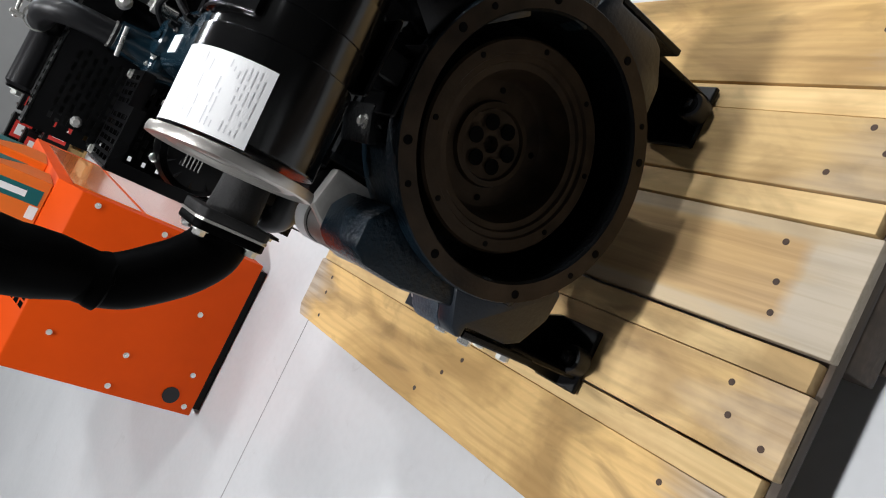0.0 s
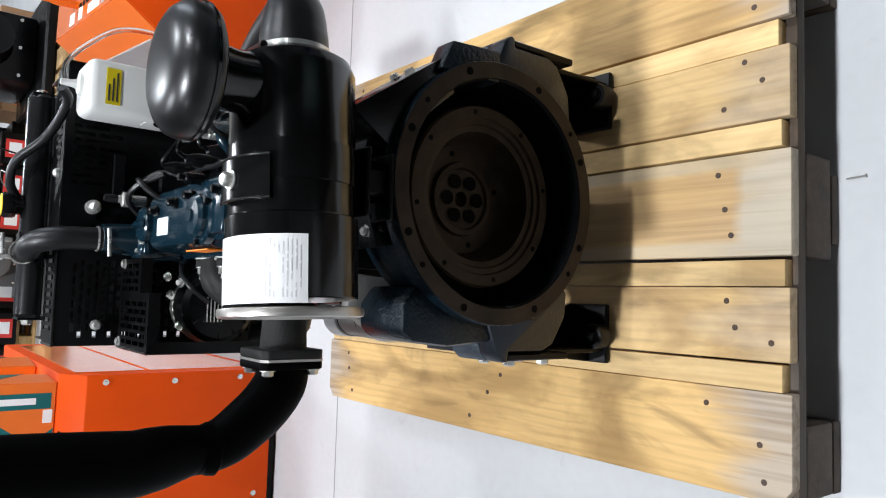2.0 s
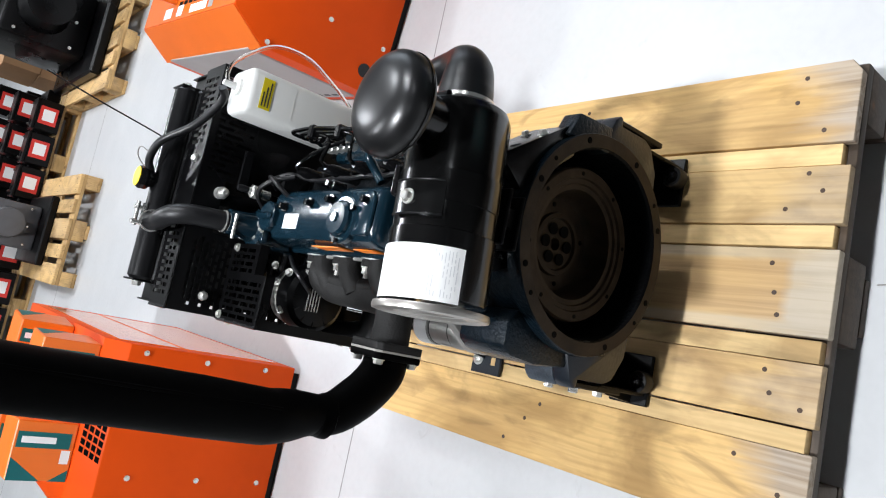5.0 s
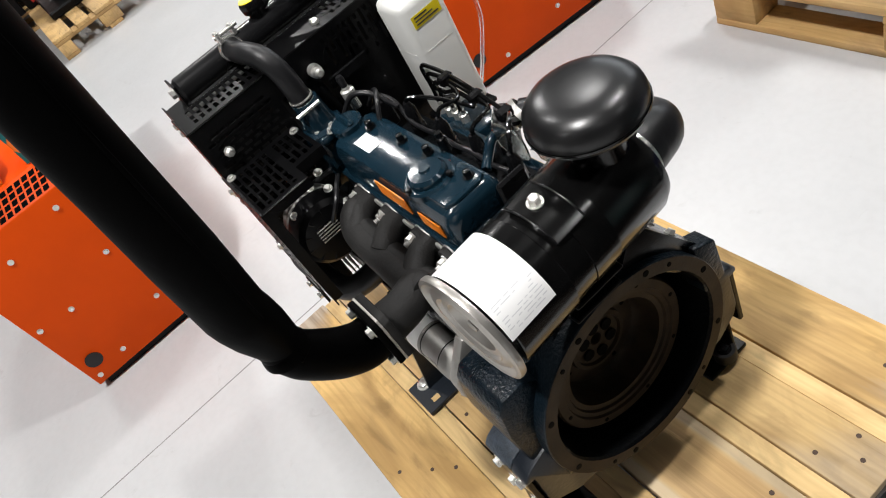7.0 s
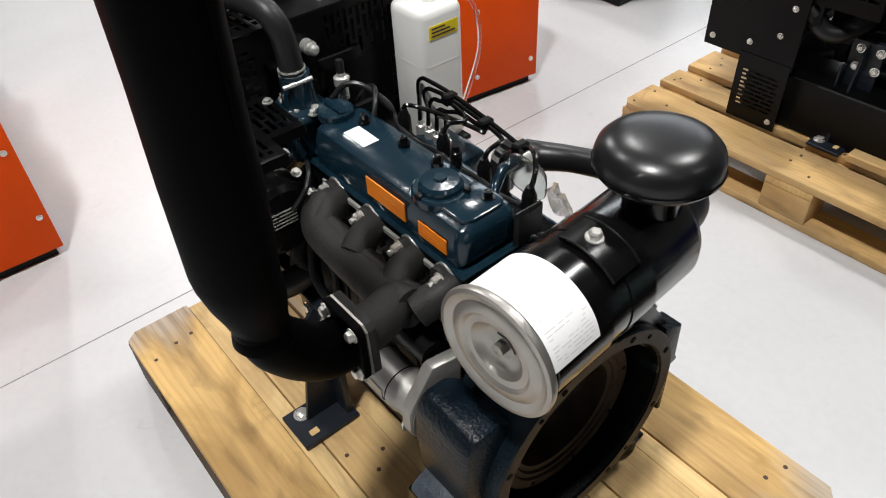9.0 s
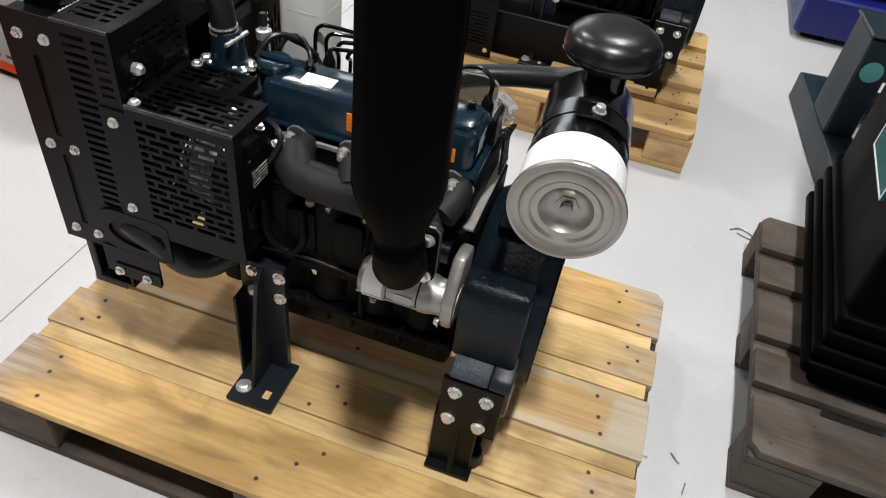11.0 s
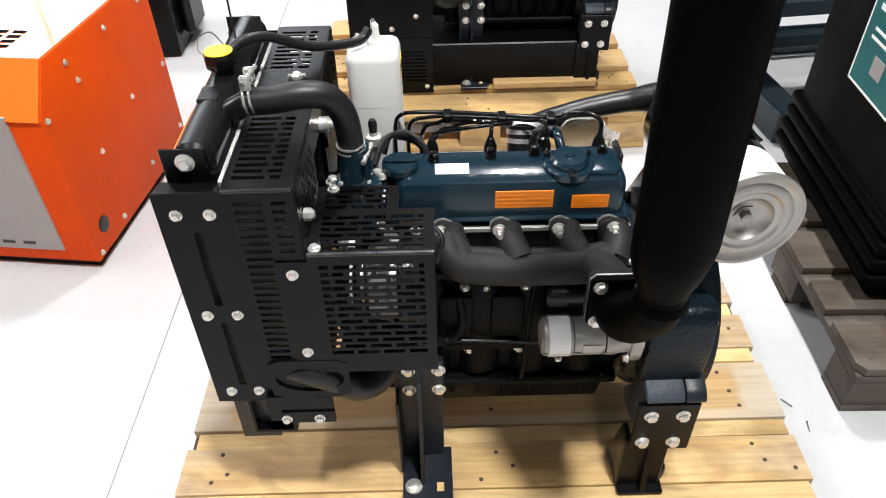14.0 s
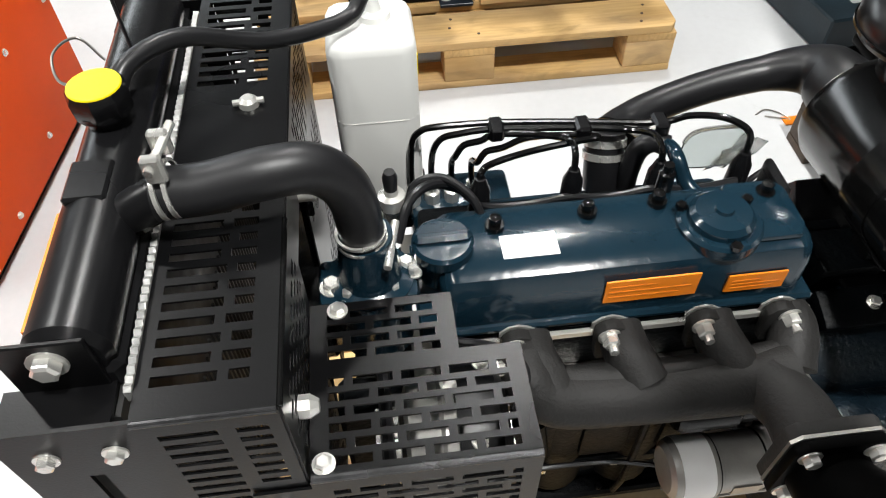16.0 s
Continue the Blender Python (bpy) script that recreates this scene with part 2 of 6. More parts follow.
M_CORE = mat("radiator_fins", (0.018, 0.018, 0.018), 0.5, grain=0.4, scale=200)
M_WOOD = wood("pallet_pine", (0.66, 0.43, 0.165), (0.42, 0.25, 0.08), grey=0.06, ends=0.8, reach=0.085)
M_WOODM = wood("pallet_pine_middle_board", (0.62, 0.42, 0.18), (0.41, 0.26, 0.098), knots=0.6, grey=0.1, ends=0.85, reach=0.085, covered=(0.525, 0.05))
M_WOODG = wood("weathered_grey_pine", (0.63, 0.43, 0.185), (0.41, 0.255, 0.098), knots=0.6, grey=0.12, ends=0.35, reach=0.08)
M_WOODL = wood("fresh_pine", (0.7, 0.5, 0.235), (0.56, 0.37, 0.155), knots=0.7)
# timber under the deck: the shade below the pallet is in its dark colour
M_WOODW = wood("weathered_pine_in_shade", (0.085, 0.058, 0.036), (0.045, 0.03, 0.018), grey=0.12)
M_WOODF = wood("clean_pallet_pine", (0.57, 0.37, 0.15), (0.43, 0.265, 0.095), knots=0.8, grey=0.15)
M_WOODD = wood("weathered_dark_pallet_wood", (0.075, 0.054, 0.038), (0.035, 0.025, 0.017), grey=0.12)


def floor_material():
    m = bpy.data.materials.new("sealed_concrete")
    m.use_nodes = True
    nt = m.node_tree
    b = nt.nodes["Principled BSDF"]
    tc = nt.nodes.new("ShaderNodeTexCoord")

    def nz(scale, detail, rough=0.5, dist=0.0):
        n = nt.nodes.new("ShaderNodeTexNoise")
        n.inputs["Scale"].default_value = scale
        n.inputs["Detail"].default_value = detail
        n.inputs["Roughness"].default_value = rough
        n.inputs["Distortion"].default_value = dist
        nt.links.new(tc.outputs["Object"], n.inputs["Vector"])
        return n

    def ramp(sock, a, c0, c, c1):
        r = nt.nodes.new("ShaderNodeValToRGB")
        r.color_ramp.elements[0].position, r.color_ramp.elements[0].color = a, (*c0, 1)
        r.color_ramp.elements[1].position, r.color_ramp.elements[1].color = c, (*c1, 1)
        nt.links.new(sock, r.inputs[0])
        return r.outputs[0]

    base = ramp(nz(1.6, 6, 0.6, 0.4).outputs["Fac"], 0.3, (0.49, 0.495, 0.5), 0.7, (0.545, 0.55, 0.555))
    fine = ramp(nz(45, 4).outputs["Fac"], 0.3, (0.965, 0.965, 0.965), 0.6, (1, 1, 1))
    scuff = ramp(nz(7, 8, 0.7, 1.2).outputs["Fac"], 0.62, (1, 1, 1), 0.75, (0.84, 0.83, 0.82))
    mx = nt.nodes.new("ShaderNodeMix")
    mx.data_type, mx.blend_type = "RGBA", "MULTIPLY"
    mx.inputs["Factor"].default_value = 1
    nt.links.new(base, mx.inputs["A"])
    nt.links.new(fine, mx.inputs["B"])
    my = nt.nodes.new("ShaderNodeMix")
    my.data_type, my.blend_type = "RGBA", "MULTIPLY"
    my.inputs["Factor"].default_value = 1
    nt.links.new(mx.outputs["Result"], my.inputs["A"])
    nt.links.new(scuff, my.inputs["B"])
    nt.links.new(my.outputs["Result"], b.inputs["Base Color"])
    rr = nt.nodes.new("ShaderNodeMapRange")
    rr.inputs["To Min"].default_value, rr.inputs["To Max"].default_value = 0.26, 0.5
    nt.links.new(nz(5, 5).outputs["Fac"], rr.inputs["Value"])
    nt.links.new(rr.outputs[0], b.inputs["Roughness"])
    return m


M_FLOOR = floor_material()
M_JOINT = mat("dark_floor_joint", (0.24, 0.235, 0.23), 0.8, grain=0.2)


def emit_material(name, colour, strength):
    m = bpy.data.materials.new(name)
    m.use_nodes = True
    b = m.node_tree.nodes["Principled BSDF"]
    b.inputs["Base Color"].default_value = (*colour, 1)
    b.inputs["Emission Color"].default_value = (*colour, 1)
    b.inputs["Emission Strength"].default_value = strength
    return m


# ---- mesh helpers ----
def finish(bm, angle=0.55):
    bmesh.ops.recalc_face_normals(bm, faces=bm.faces)
    for f in bm.faces:
        f.smooth = True
    for e in bm.edges:
        if len(e.link_faces) == 2 and e.calc_face_angle(0) > angle:
            e.smooth = False


SEAT = Vector((0, 0, 0))  # how far the sub-assembly being built sits from its nominal place


def part(name, bm, material, parent=None, label="", at=None):
    """Links a bmesh as one mesh object under a thing or part."""
    if at is None and SEAT.length:
        bmesh.ops.translate(bm, vec=SEAT, verts=bm.verts)
    finish(bm)
    me = bpy.data.meshes.new(name)
    bm.to_mesh(me)
    bm.free()
    me.materials.append(material)
    return put(new(name, me), parent, label, at)


def world_of(ob):
    m = ob.matrix_basis.copy()
    return world_of(ob.parent) @ ob.matrix_parent_inverse @ m if ob.parent else m


def put(ob, parent=None, label="", at=None):
    """Sets ob under its parent: where it was modelled in the place, or at a pose in the parent's own space."""
    if parent is not None:
        ob.parent = parent
        if at is None:
            ob.matrix_parent_inverse = world_of(parent).inverted()
    if at is not None:
        ob.matrix_basis = at
    if label:
        ob["label"] = label
    return ob


def thing(name, label, category, group="", kind="", at=None):
    ob = new(name)
    ob.empty_display_size = 0.05
    if at is not None:
        ob.matrix_basis = at
    return tagged(ob, label, category, group, kind)


def box(bm, x0, x1, y0, y1, z0, z1, bev=0.0, seg=1):
    vs = [bm.verts.new((x, y, z)) for x in (x0, x1) for y in (y0, y1) for z in (z0, z1)]
    q = ((0, 1, 3, 2), (4, 6, 7, 5), (0, 4, 5, 1), (2, 3, 7, 6), (0, 2, 6, 4), (1, 5, 7, 3))
    fs = [bm.faces.new([vs[i] for i in f]) for f in q]
    if bev:
        es = {e for f in fs for e in f.edges}
        bmesh.ops.bevel(bm, geom=list(es), offset=bev, segments=seg, affect="EDGES", profile=0.5)
    return bm


def B(*a, **k):
    return box(bmesh.new(), *a, **k)


def frame_axes(d):
    d = Vector(d).normalized()
    up = Vector((0, 0, 1)) if abs(d.z) < 0.9 else Vector((1, 0, 0))
    u = d.cross(up).normalized()
    return d, u, d.cross(u)


def lathe(bm, origin, axis, profile, n=32, caps=True):
    """A turned shape: profile of (distance along the axis, radius)."""
    d, u, v = frame_axes(axis)
    o = Vector(origin)
    rings = []
    for s, r in profile:
        rings.append([bm.verts.new(o + d * s + (u * math.cos(2 * math.pi * k / n) + v * math.sin(2 * math.pi * k / n)) * r) for k in range(n)])
    for a, b in zip(rings, rings[1:]):
        for k in range(n):
            bm.faces.new((a[k], a[(k + 1) % n], b[(k + 1) % n], b[k]))
    if caps:
        bm.faces.new(rings[0][::-1])
        bm.faces.new(rings[-1])
    return bm


def cyl(bm, a, b, r, n=24, bev=0.0):
    a, b = Vector(a), Vector(b)
    h = (b - a).length
    prof = [(0, r), (h, r)] if not bev else [(0, r - bev), (bev, r), (h - bev, r), (h, r - bev)]
    return lathe(bm, a, b - a, prof, n)


def smooth_path(pts, steps=8):
    """A Catmull-Rom line through the points."""
    p = [Vector(q) for q in pts]
    p = [2 * p[0] - p[1]] + p + [2 * p[-1] - p[-2]]
    out = []
    for i in range(1, len(p) - 2):
        for k in range(steps):
            t = k / steps
            a, b, c, d = p[i - 1], p[i], p[i + 1], p[i + 2]
            out.append(0.5 * ((2 * b) + (c - a) * t + (2 * a - 5 * b + 4 * c - d) * t * t + (3 * b - a - 3 * c + d) * t ** 3))
    out.append(p[-2])
    return out


def tube(bm, pts, r, n=14, steps=8, smooth=True):
    """A round bar or hose along a line; r may be a number or one radius for each given point."""
    line = smooth_path(pts, steps) if smooth else [Vector(q) for q in pts]
    m = len(line)
    if isinstance(r, (int, float)):
        rad = [r] * m
    else:
        rad = [float(np.interp(i * (len(r) - 1) / (m - 1), range(len(r)), r)) for i in range(m)]
    prev = None
    rings = []
    for i, p in enumerate(line):
        t = (line[min(i + 1, m - 1)] - line[max(i - 1, 0)]).normalized()
        if prev is None:
            _, u, v = frame_axes(t)
        else:
            u = (prev - t * prev.dot(t)).normalized()
            v = t.cross(u)
        prev = u
        rings.append([bm.verts.new(p + (u * math.cos(2 * math.pi * k / n) + v * math.sin(2 * math.pi * k / n)) * rad[i]) for k in range(n)])
    for a, b in zip(rings, rings[1:]):
        for k in range(n):
            bm.faces.new((a[k], a[(k + 1) % n], b[(k + 1) % n], b[k]))
    bm.faces.new(rings[0][::-1])
    bm.faces.new(rings[-1])
    return bm


def prism(bm, outline, axis, a, b, bev=0.0):
    """A flat outline pushed along x, y or z from a to b."""
    def place(p, s):
        return {"x": (s, p[0], p[1]), "y": (p[0], s, p[1]), "z": (p[0], p[1], s)}[axis]
    lo = [bm.verts.new(place(p, a)) for p in outline]
    hi = [bm.verts.new(place(p, b)) for p in outline]
    fs = [bm.faces.new(lo[::-1]), bm.faces.new(hi)]
    n = len(outline)
    for k in range(n):
        fs.append(bm.faces.new((lo[k], lo[(k + 1) % n], hi[(k + 1) % n], hi[k])))
    if bev:
        bmesh.ops.recalc_face_normals(bm, faces=bm.faces)
        es = {e for f in fs for e in f.edges}
        bmesh.ops.bevel(bm, geom=list(es), offset=bev, segments=2, affect="EDGES", profile=0.5)
    return bm


def slotted(bm, o, u, v, n, width, height, rows, thick=0.002):
    """A sheet with real slots. o: corner; u, v: directions; rows: (v0, v1, [(u0, u1), ...]) in metres."""
    o, u, v, n = Vector(o), Vector(u), Vector(v), Vector(n)
    us, vs = {0.0, width}, {0.0, height}
    for v0, v1, cuts in rows:
        if cuts:
            vs |= {round(v0, 5), round(v1, 5)}
        for a, b in cuts:
            us |= {round(a, 5), round(b, 5)}
    us, vs = sorted(us), sorted(vs)

    def solid(i, j):
        if not (0 <= i < len(us) - 1 and 0 <= j < len(vs) - 1):
            return False
        a, b = (us[i] + us[i + 1]) / 2, (vs[j] + vs[j + 1]) / 2
        return not any(v0 < b < v1 and any(p < a < q for p, q in cuts) for v0, v1, cuts in rows)

    made = {}

    def vert(i, j, k):
        if (i, j, k) not in made:
            made[i, j, k] = bm.verts.new(o + u * us[i] + v * vs[j] + n * (k * thick))
        return made[i, j, k]

    for i in range(len(us) - 1):
        for j in range(len(vs) - 1):
            if not solid(i, j):
                continue
            for k in (0, 1):
                bm.faces.new([vert(*c, k) for c in ((i, j), (i + 1, j), (i + 1, j + 1), (i, j + 1))])
            for di, dj, p, q in ((-1, 0, (i, j), (i, j + 1)), (1, 0, (i + 1, j), (i + 1, j + 1)), (0, -1, (i, j), (i + 1, j)), (0, 1, (i, j + 1), (i + 1, j + 1))):
                if not solid(i + di, j + dj):
                    bm.faces.new([vert(*p, 0), vert(*q, 0), vert(*q, 1), vert(*p, 1)])
    return bm


def hexbolt(parent, p, d, r=0.0075, h=0.006, name="bolt", washer=True, material=None):
    """A hexagon bolt head with a washer, proud of a surface at p along d."""
    bm = bmesh.new()
    p = Vector(p)
    d = Vector(d).normalized()
    s = 0.0
    if washer:
        lathe(bm, p, d, [(0, r * 1.45), (0.0015, r * 1.45)], 16)
        s = 0.0015
    lathe(bm, p, d, [(s, r * 1.08), (s + h * 0.8, r * 1.08), (s + h, r * 0.8)], 6)
    return part(name, bm, material or M_ZINC, parent)


# ---- the hall ----
bm = bmesh.new()
box(bm, -12, 8, -7, 9, -0.2, 0)
tagged(part("floor", bm, M_FLOOR), "smooth sealed light grey concrete floor", "floor", kind="structure")
for nm, (x0, x1, y0, y1) in {"wall_west": (-12.2, -12, -7, 9), "wall_east": (8, 8.2, -7, 9), "wall_south": (-12.2, 8.2, -7.2, -7)}.items():
    tagged(part(nm, B(x0, x1, y0, y1, 0, 5.6), M_WALL), "pale painted warehouse wall", "wall", kind="structure")
bm = bmesh.new()
for x0, x1, z0, z1 in ((-12.2, -9.6, 0, 5.6), (-1.6, 8.2, 0, 5.6), (-9.6, -1.6, 0, 3.1), (-9.6, -1.6, 4.9, 5.6)):
    box(bm, x0, x1, 9, 9.2, z0, z1)
tagged(part("wall_north", bm, M_WALL), "pale painted warehouse wall with an assumed high window band", "wall", kind="structure")
# unseen window band, added as the source of the glare on the generator lid
win = thing("window_1", "assumed high band of glowing daylight panes in the unseen warehouse wall", "window", kind="structure", at=pose(-5.6, 9.1, 3.1))
M_DAYPANE = emit_material("frosted_daylight_pane", (0.9, 0.95, 1.0), 7.0)
for k in range(8):
    part("pane", B(-9.56 + k * 1.0, -8.64 + k * 1.0, 9.09, 9.11, 3.14, 4.86), M_DAYPANE, win)
for k in range(9):
    x = -9.6 + k * 1.0
    part("mullion", B(max(x - 0.04, -9.6), min(x + 0.04, -1.6), 9.05, 9.15, 3.14, 4.86), M_STEEL, win)
for z0 in (3.1, 4.86):
    part("window_frame", B(-9.6, -1.6, 9.05, 9.15, z0, z0 + 0.04), M_STEEL, win)
tagged(part("ceiling", B(-12.2, 8.2, -7.2, 9.2, 5.6, 5.7), M_CEIL), "dark metal sheet ceiling", "ceiling", kind="structure")
bm = bmesh.new()
for x in (-0.80, -4.9, 3.4):
    box(bm, x - 0.0016, x + 0.0016, -7, 9, 0.0, 0.0008)
for y in (-3.2, 4.4):
    box(bm, -12, 8, y - 0.0025, y + 0.0025, 0.0, 0.0008)
tagged(part("floor_joint", bm, M_JOINT), "thin dark saw-cut joints in the concrete floor", "joint", kind="structure")

MAIN, SIDE, DIM, FAR = 320, 90, 30, 150
LAMPS = [(0.6, -1.3, 5.2, 0.34, MAIN), (-3.0, -0.95, 5.2, 0.34, SIDE), (-3.0, 2.8, 5.2, 0.34, FAR), (0.6, 2.8, 5.2, 0.34, FAR * 1.3), (4.2, -0.95, 5.2, 0.34, DIM * 0.35), (4.2, 2.8, 5.2, 0.34, DIM), (0.6, -4.8, 5.2, 0.34, SIDE * 0.45), (-7.2, 1.4, 5.2, 0.34, MAIN)]
for x, y, z, size, power in LAMPS:
    lt = bpy.data.lights.new("high_bay_light", "AREA")
    lt.shape, lt.size, lt.energy, lt.color = "DISK", size, power, (1.0, 0.985, 0.97)
    lamp = new("high_bay_light", lt)
    lamp.matrix_basis = pose(x, y, z - 0.01)
    fix = thing("high_bay_lamp", "round metal high bay lamp hanging from the ceiling", "lamp", "ceiling lamps", at=pose(x, y, z))
    bm = lathe(bmesh.new(), (x, y, z), (0, 0, 1), [(0.0, 0.25), (0.01, 0.255), (0.12, 0.15), (0.2, 0.08), (0.28, 0.06)], 32)
    part("reflector", bm, M_STEEL, fix)
    part("rod", cyl(bmesh.new(), (x, y, z + 0.27), (x, y, 5.6), 0.012, 8), M_STEEL, fix)


# ---- pallets ----
def plank(lx, wy, hz, cut=0.0, bev=0.0025):
    """A sawn board, centred, along x; cut: the clipped corners on its +y side."""
    bm = bmesh.new()
    a, b = lx / 2, wy / 2
    if cut:
        pts = [(-a, -b), (a, -b), (a, b - cut), (a - cut * 0.8, b), (-a + cut * 0.8, b), (-a, b - cut)]
    else:
        pts = [(-a, -b), (a, -b), (a, b), (-a, b)]
    prism(bm, pts, "z", -hz / 2, hz / 2, bev)
    return bm


def mesh_of(name, bm, material):
    finish(bm)
    me = bpy.data.meshes.new(name)
    bm.to_mesh(me)
    bm.free()
    me.materials.append(material)
    return me


def pallet(label, at, wood_top, wood_low, strips=None, group="", wood_slim=None, wood_mid=None):
    """A four-way pallet, 1.2 by 0.8 m: five deck boards, three cross boards, nine blocks, three runners."""
    p = thing("wooden_pallet", label, "pallet", group, at=at)
    wide = mesh_of("deck_board", plank(1.2, 0.145, 0.022), wood_mid or wood_top)
    edge = mesh_of("deck_board", plank(1.2, 0.145, 0.022, 0.022), wood_top)
    slim = mesh_of("deck_board", plank(1.2, 0.1, 0.022), wood_slim or wood_top)
    for me, y, turn in ((edge, -0.3275, 180), (slim, -0.165, 0), (wide, 0.0, 0), (slim, 0.165, 180), (edge, 0.3275, 0)):
        put(new("deck_board", me), p, at=pose(random.uniform(-0.002, 0.002), y, 0.133 + random.uniform(-0.0008, 0.0008), 0, 0, turn + random.uniform(-0.15, 0.15)))
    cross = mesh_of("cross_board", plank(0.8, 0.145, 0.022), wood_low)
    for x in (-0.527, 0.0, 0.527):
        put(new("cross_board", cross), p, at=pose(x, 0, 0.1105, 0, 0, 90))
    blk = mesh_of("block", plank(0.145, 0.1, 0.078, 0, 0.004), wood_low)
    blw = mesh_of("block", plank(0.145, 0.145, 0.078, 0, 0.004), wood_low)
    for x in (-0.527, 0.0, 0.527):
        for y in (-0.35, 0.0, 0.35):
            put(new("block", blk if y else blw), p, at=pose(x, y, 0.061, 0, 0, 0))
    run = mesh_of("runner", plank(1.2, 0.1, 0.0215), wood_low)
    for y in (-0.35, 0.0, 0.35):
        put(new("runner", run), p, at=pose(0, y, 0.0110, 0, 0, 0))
    if strips:
        st = mesh_of("filler_strip", plank(1.176, 0.0362, 0.0215, 0, 0.0012), strips)
        for y, dx in ((-0.2362, 0.0), (-0.0966, 0.004), (0.0934, 0.0), (0.2334, -0.004)):
            put(new("filler_strip", st), p, "pale fresh timber strip laid in the gap between deck boards", at=pose(dx, y, 0.1325, 0, 0, random.uniform(-0.1, 0.1)))
    bm = bmesh.new()
    for y, w in ((-0.3275, 0.145), (-0.165, 0.1), (0.0, 0.145), (0.165, 0.1), (0.3275, 0.145)):
        for x in (-0.527, 0.0, 0.527):
            for k in range(3):
                px, py = x + random.uniform(-0.05, 0.05), y + (k - 1) * w * 0.3 + random.uniform(-0.008, 0.008)
                cyl(bm, (px, py, 0.1435), (px, py, 0.1448), 0.0043, 10)
    tagged(part("nail", bm, M_NAIL, p, "dark nail heads in the boards", at=pose(0, 0, 0)), kind="stuff")
    return p


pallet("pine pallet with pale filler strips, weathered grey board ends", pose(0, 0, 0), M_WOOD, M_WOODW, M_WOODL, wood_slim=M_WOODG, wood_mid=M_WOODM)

# ---- the engine ----
eng = thing("diesel_engine", "dark teal and black diesel engine with radiator on a pallet", "engine", at=pose(0, 0, 0.146))
CY, CZ = 0.0, 0.432


def block_parts():
    bm = bmesh.new()
    box(bm, -0.19, 0.215, -0.105, 0.105, 0.335, 0.6, 0.008)
    b = part("crankcase", bm, M_BLOCK, eng, "black painted cast iron cylinder block")
    for x in (-0.115, -0.028, 0.06, 0.148):
        for y in (-0.085, 0.085):
            part("cylinder_wall", lathe(bmesh.new(), (x, y, 0.36), (0, 0, 1), [(0, 0.036), (0.01, 0.041), (0.2, 0.041), (0.225, 0.034)], 20), M_BLOCK, b)
    part("sump_flange", B(-0.19, 0.215, -0.13, 0.13, 0.335, 0.352, 0.004), M_BLOCK, b)
    part("oil_gallery", B(-0.18, 0.2, -0.125, -0.1, 0.425, 0.445, 0.004), M_BLOCK, b)
    part("deck_rib", B(-0.19, 0.2, -0.118, -0.1, 0.585, 0.602, 0.003), M_BLOCK, b)
    for x in (-0.07, 0.015, 0.105):
        part("core_plug", lathe(bmesh.new(), (x, -0.104, 0.51), (0, -1, 0), [(0, 0.02), (0.004, 0.02), (0.004, 0.015), (0.001, 0.012)], 20), M_BLOCK, b)
        part("side_cover", B(x - 0.028, x + 0.028, -0.128, -0.1, 0.46, 0.555, 0.008, 2), M_BLOCK, b)
    for x in (-0.046, 0.04, 0.126):
        part("bolt_boss", cyl(bmesh.new(), (x, -0.1, 0.421), (x, -0.114, 0.421), 0.013, 16, 0.002), M_BLOCK, b)
        hexbolt(b, (x, -0.114, 0.421), (0, -1, 0), 0.0075, 0.007)
    for x in (-0.055, -0.022, 0.042):
        hexbolt(b, (x, -0.117, 0.569), (0, -0.5, 1), 0.006, 0.006)
    for x in (-0.15, -0.06, 0.03, 0.12, 0.19):
        hexbolt(b, (x, -0.122, 0.352), (0, 0, 1), 0.005, name="pan_bolt", washer=False, material=M_SATIN)
    part("dipstick_tube", tube(bmesh.new(), [(0.045, -0.13, 0.36), (0.046, -0.138, 0.42), (0.05, -0.134, 0.52), (0.056, -0.126, 0.58)], 0.0042, 8), M_BLOCK, b)
    part("drain_hose", tube(bmesh.new(), [(-0.13, -0.13, 0.56), (-0.12, -0.142, 0.5), (-0.085, -0.14, 0.47), (-0.06, -0.136, 0.5), (-0.065, -0.128, 0.56)], 0.007, 10), M_BLOCK, b)
    part("water_elbow", tube(bmesh.new(), [(-0.15, -0.105, 0.5), (-0.15, -0.135, 0.505), (-0.15, -0.145, 0.53), (-0.15, -0.13, 0.57)], 0.013, 12), M_BLOCK, b)
    part("wire", tube(bmesh.new(), [(-0.14, -0.13, 0.45), (-0.06, -0.134, 0.462), (0.02, -0.133, 0.455), (0.07, -0.15, 0.47)], 0.003, 8), M_RUBBER, b)
    for x in (-0.12, -0.03, 0.06, 0.15):
        part("rib", B(x - 0.004, x + 0.004, -0.121, -0.1, 0.36, 0.43, 0.002), M_BLOCK, b)
    bm = bmesh.new()
    prism(bm, [(-0.115, 0.335), (0.115, 0.335), (0.085, 0.245), (0.055, 0.228), (-0.055, 0.228), (-0.085, 0.245)], "x", -0.17, 0.2, 0.01)
    pan = part("oil_pan", bm, M_BLOCK, eng, "black pressed steel oil pan")
    for k in range(7):
        x = -0.13 + k * 0.047
        part("rib", B(x, x + 0.012, -0.109, -0.09, 0.29, 0.33, 0.004), M_BLOCK, pan)
    part("cylinder_head", B(-0.165, 0.2, -0.088, 0.085, 0.602, 0.672, 0.006, 2), M_BLOCK, eng)
    part("head_gasket", B(-0.186, 0.212, -0.108, 0.108, 0.5995, 0.6035), M_STEEL, eng)
    # front timing case
    bm = bmesh.new()
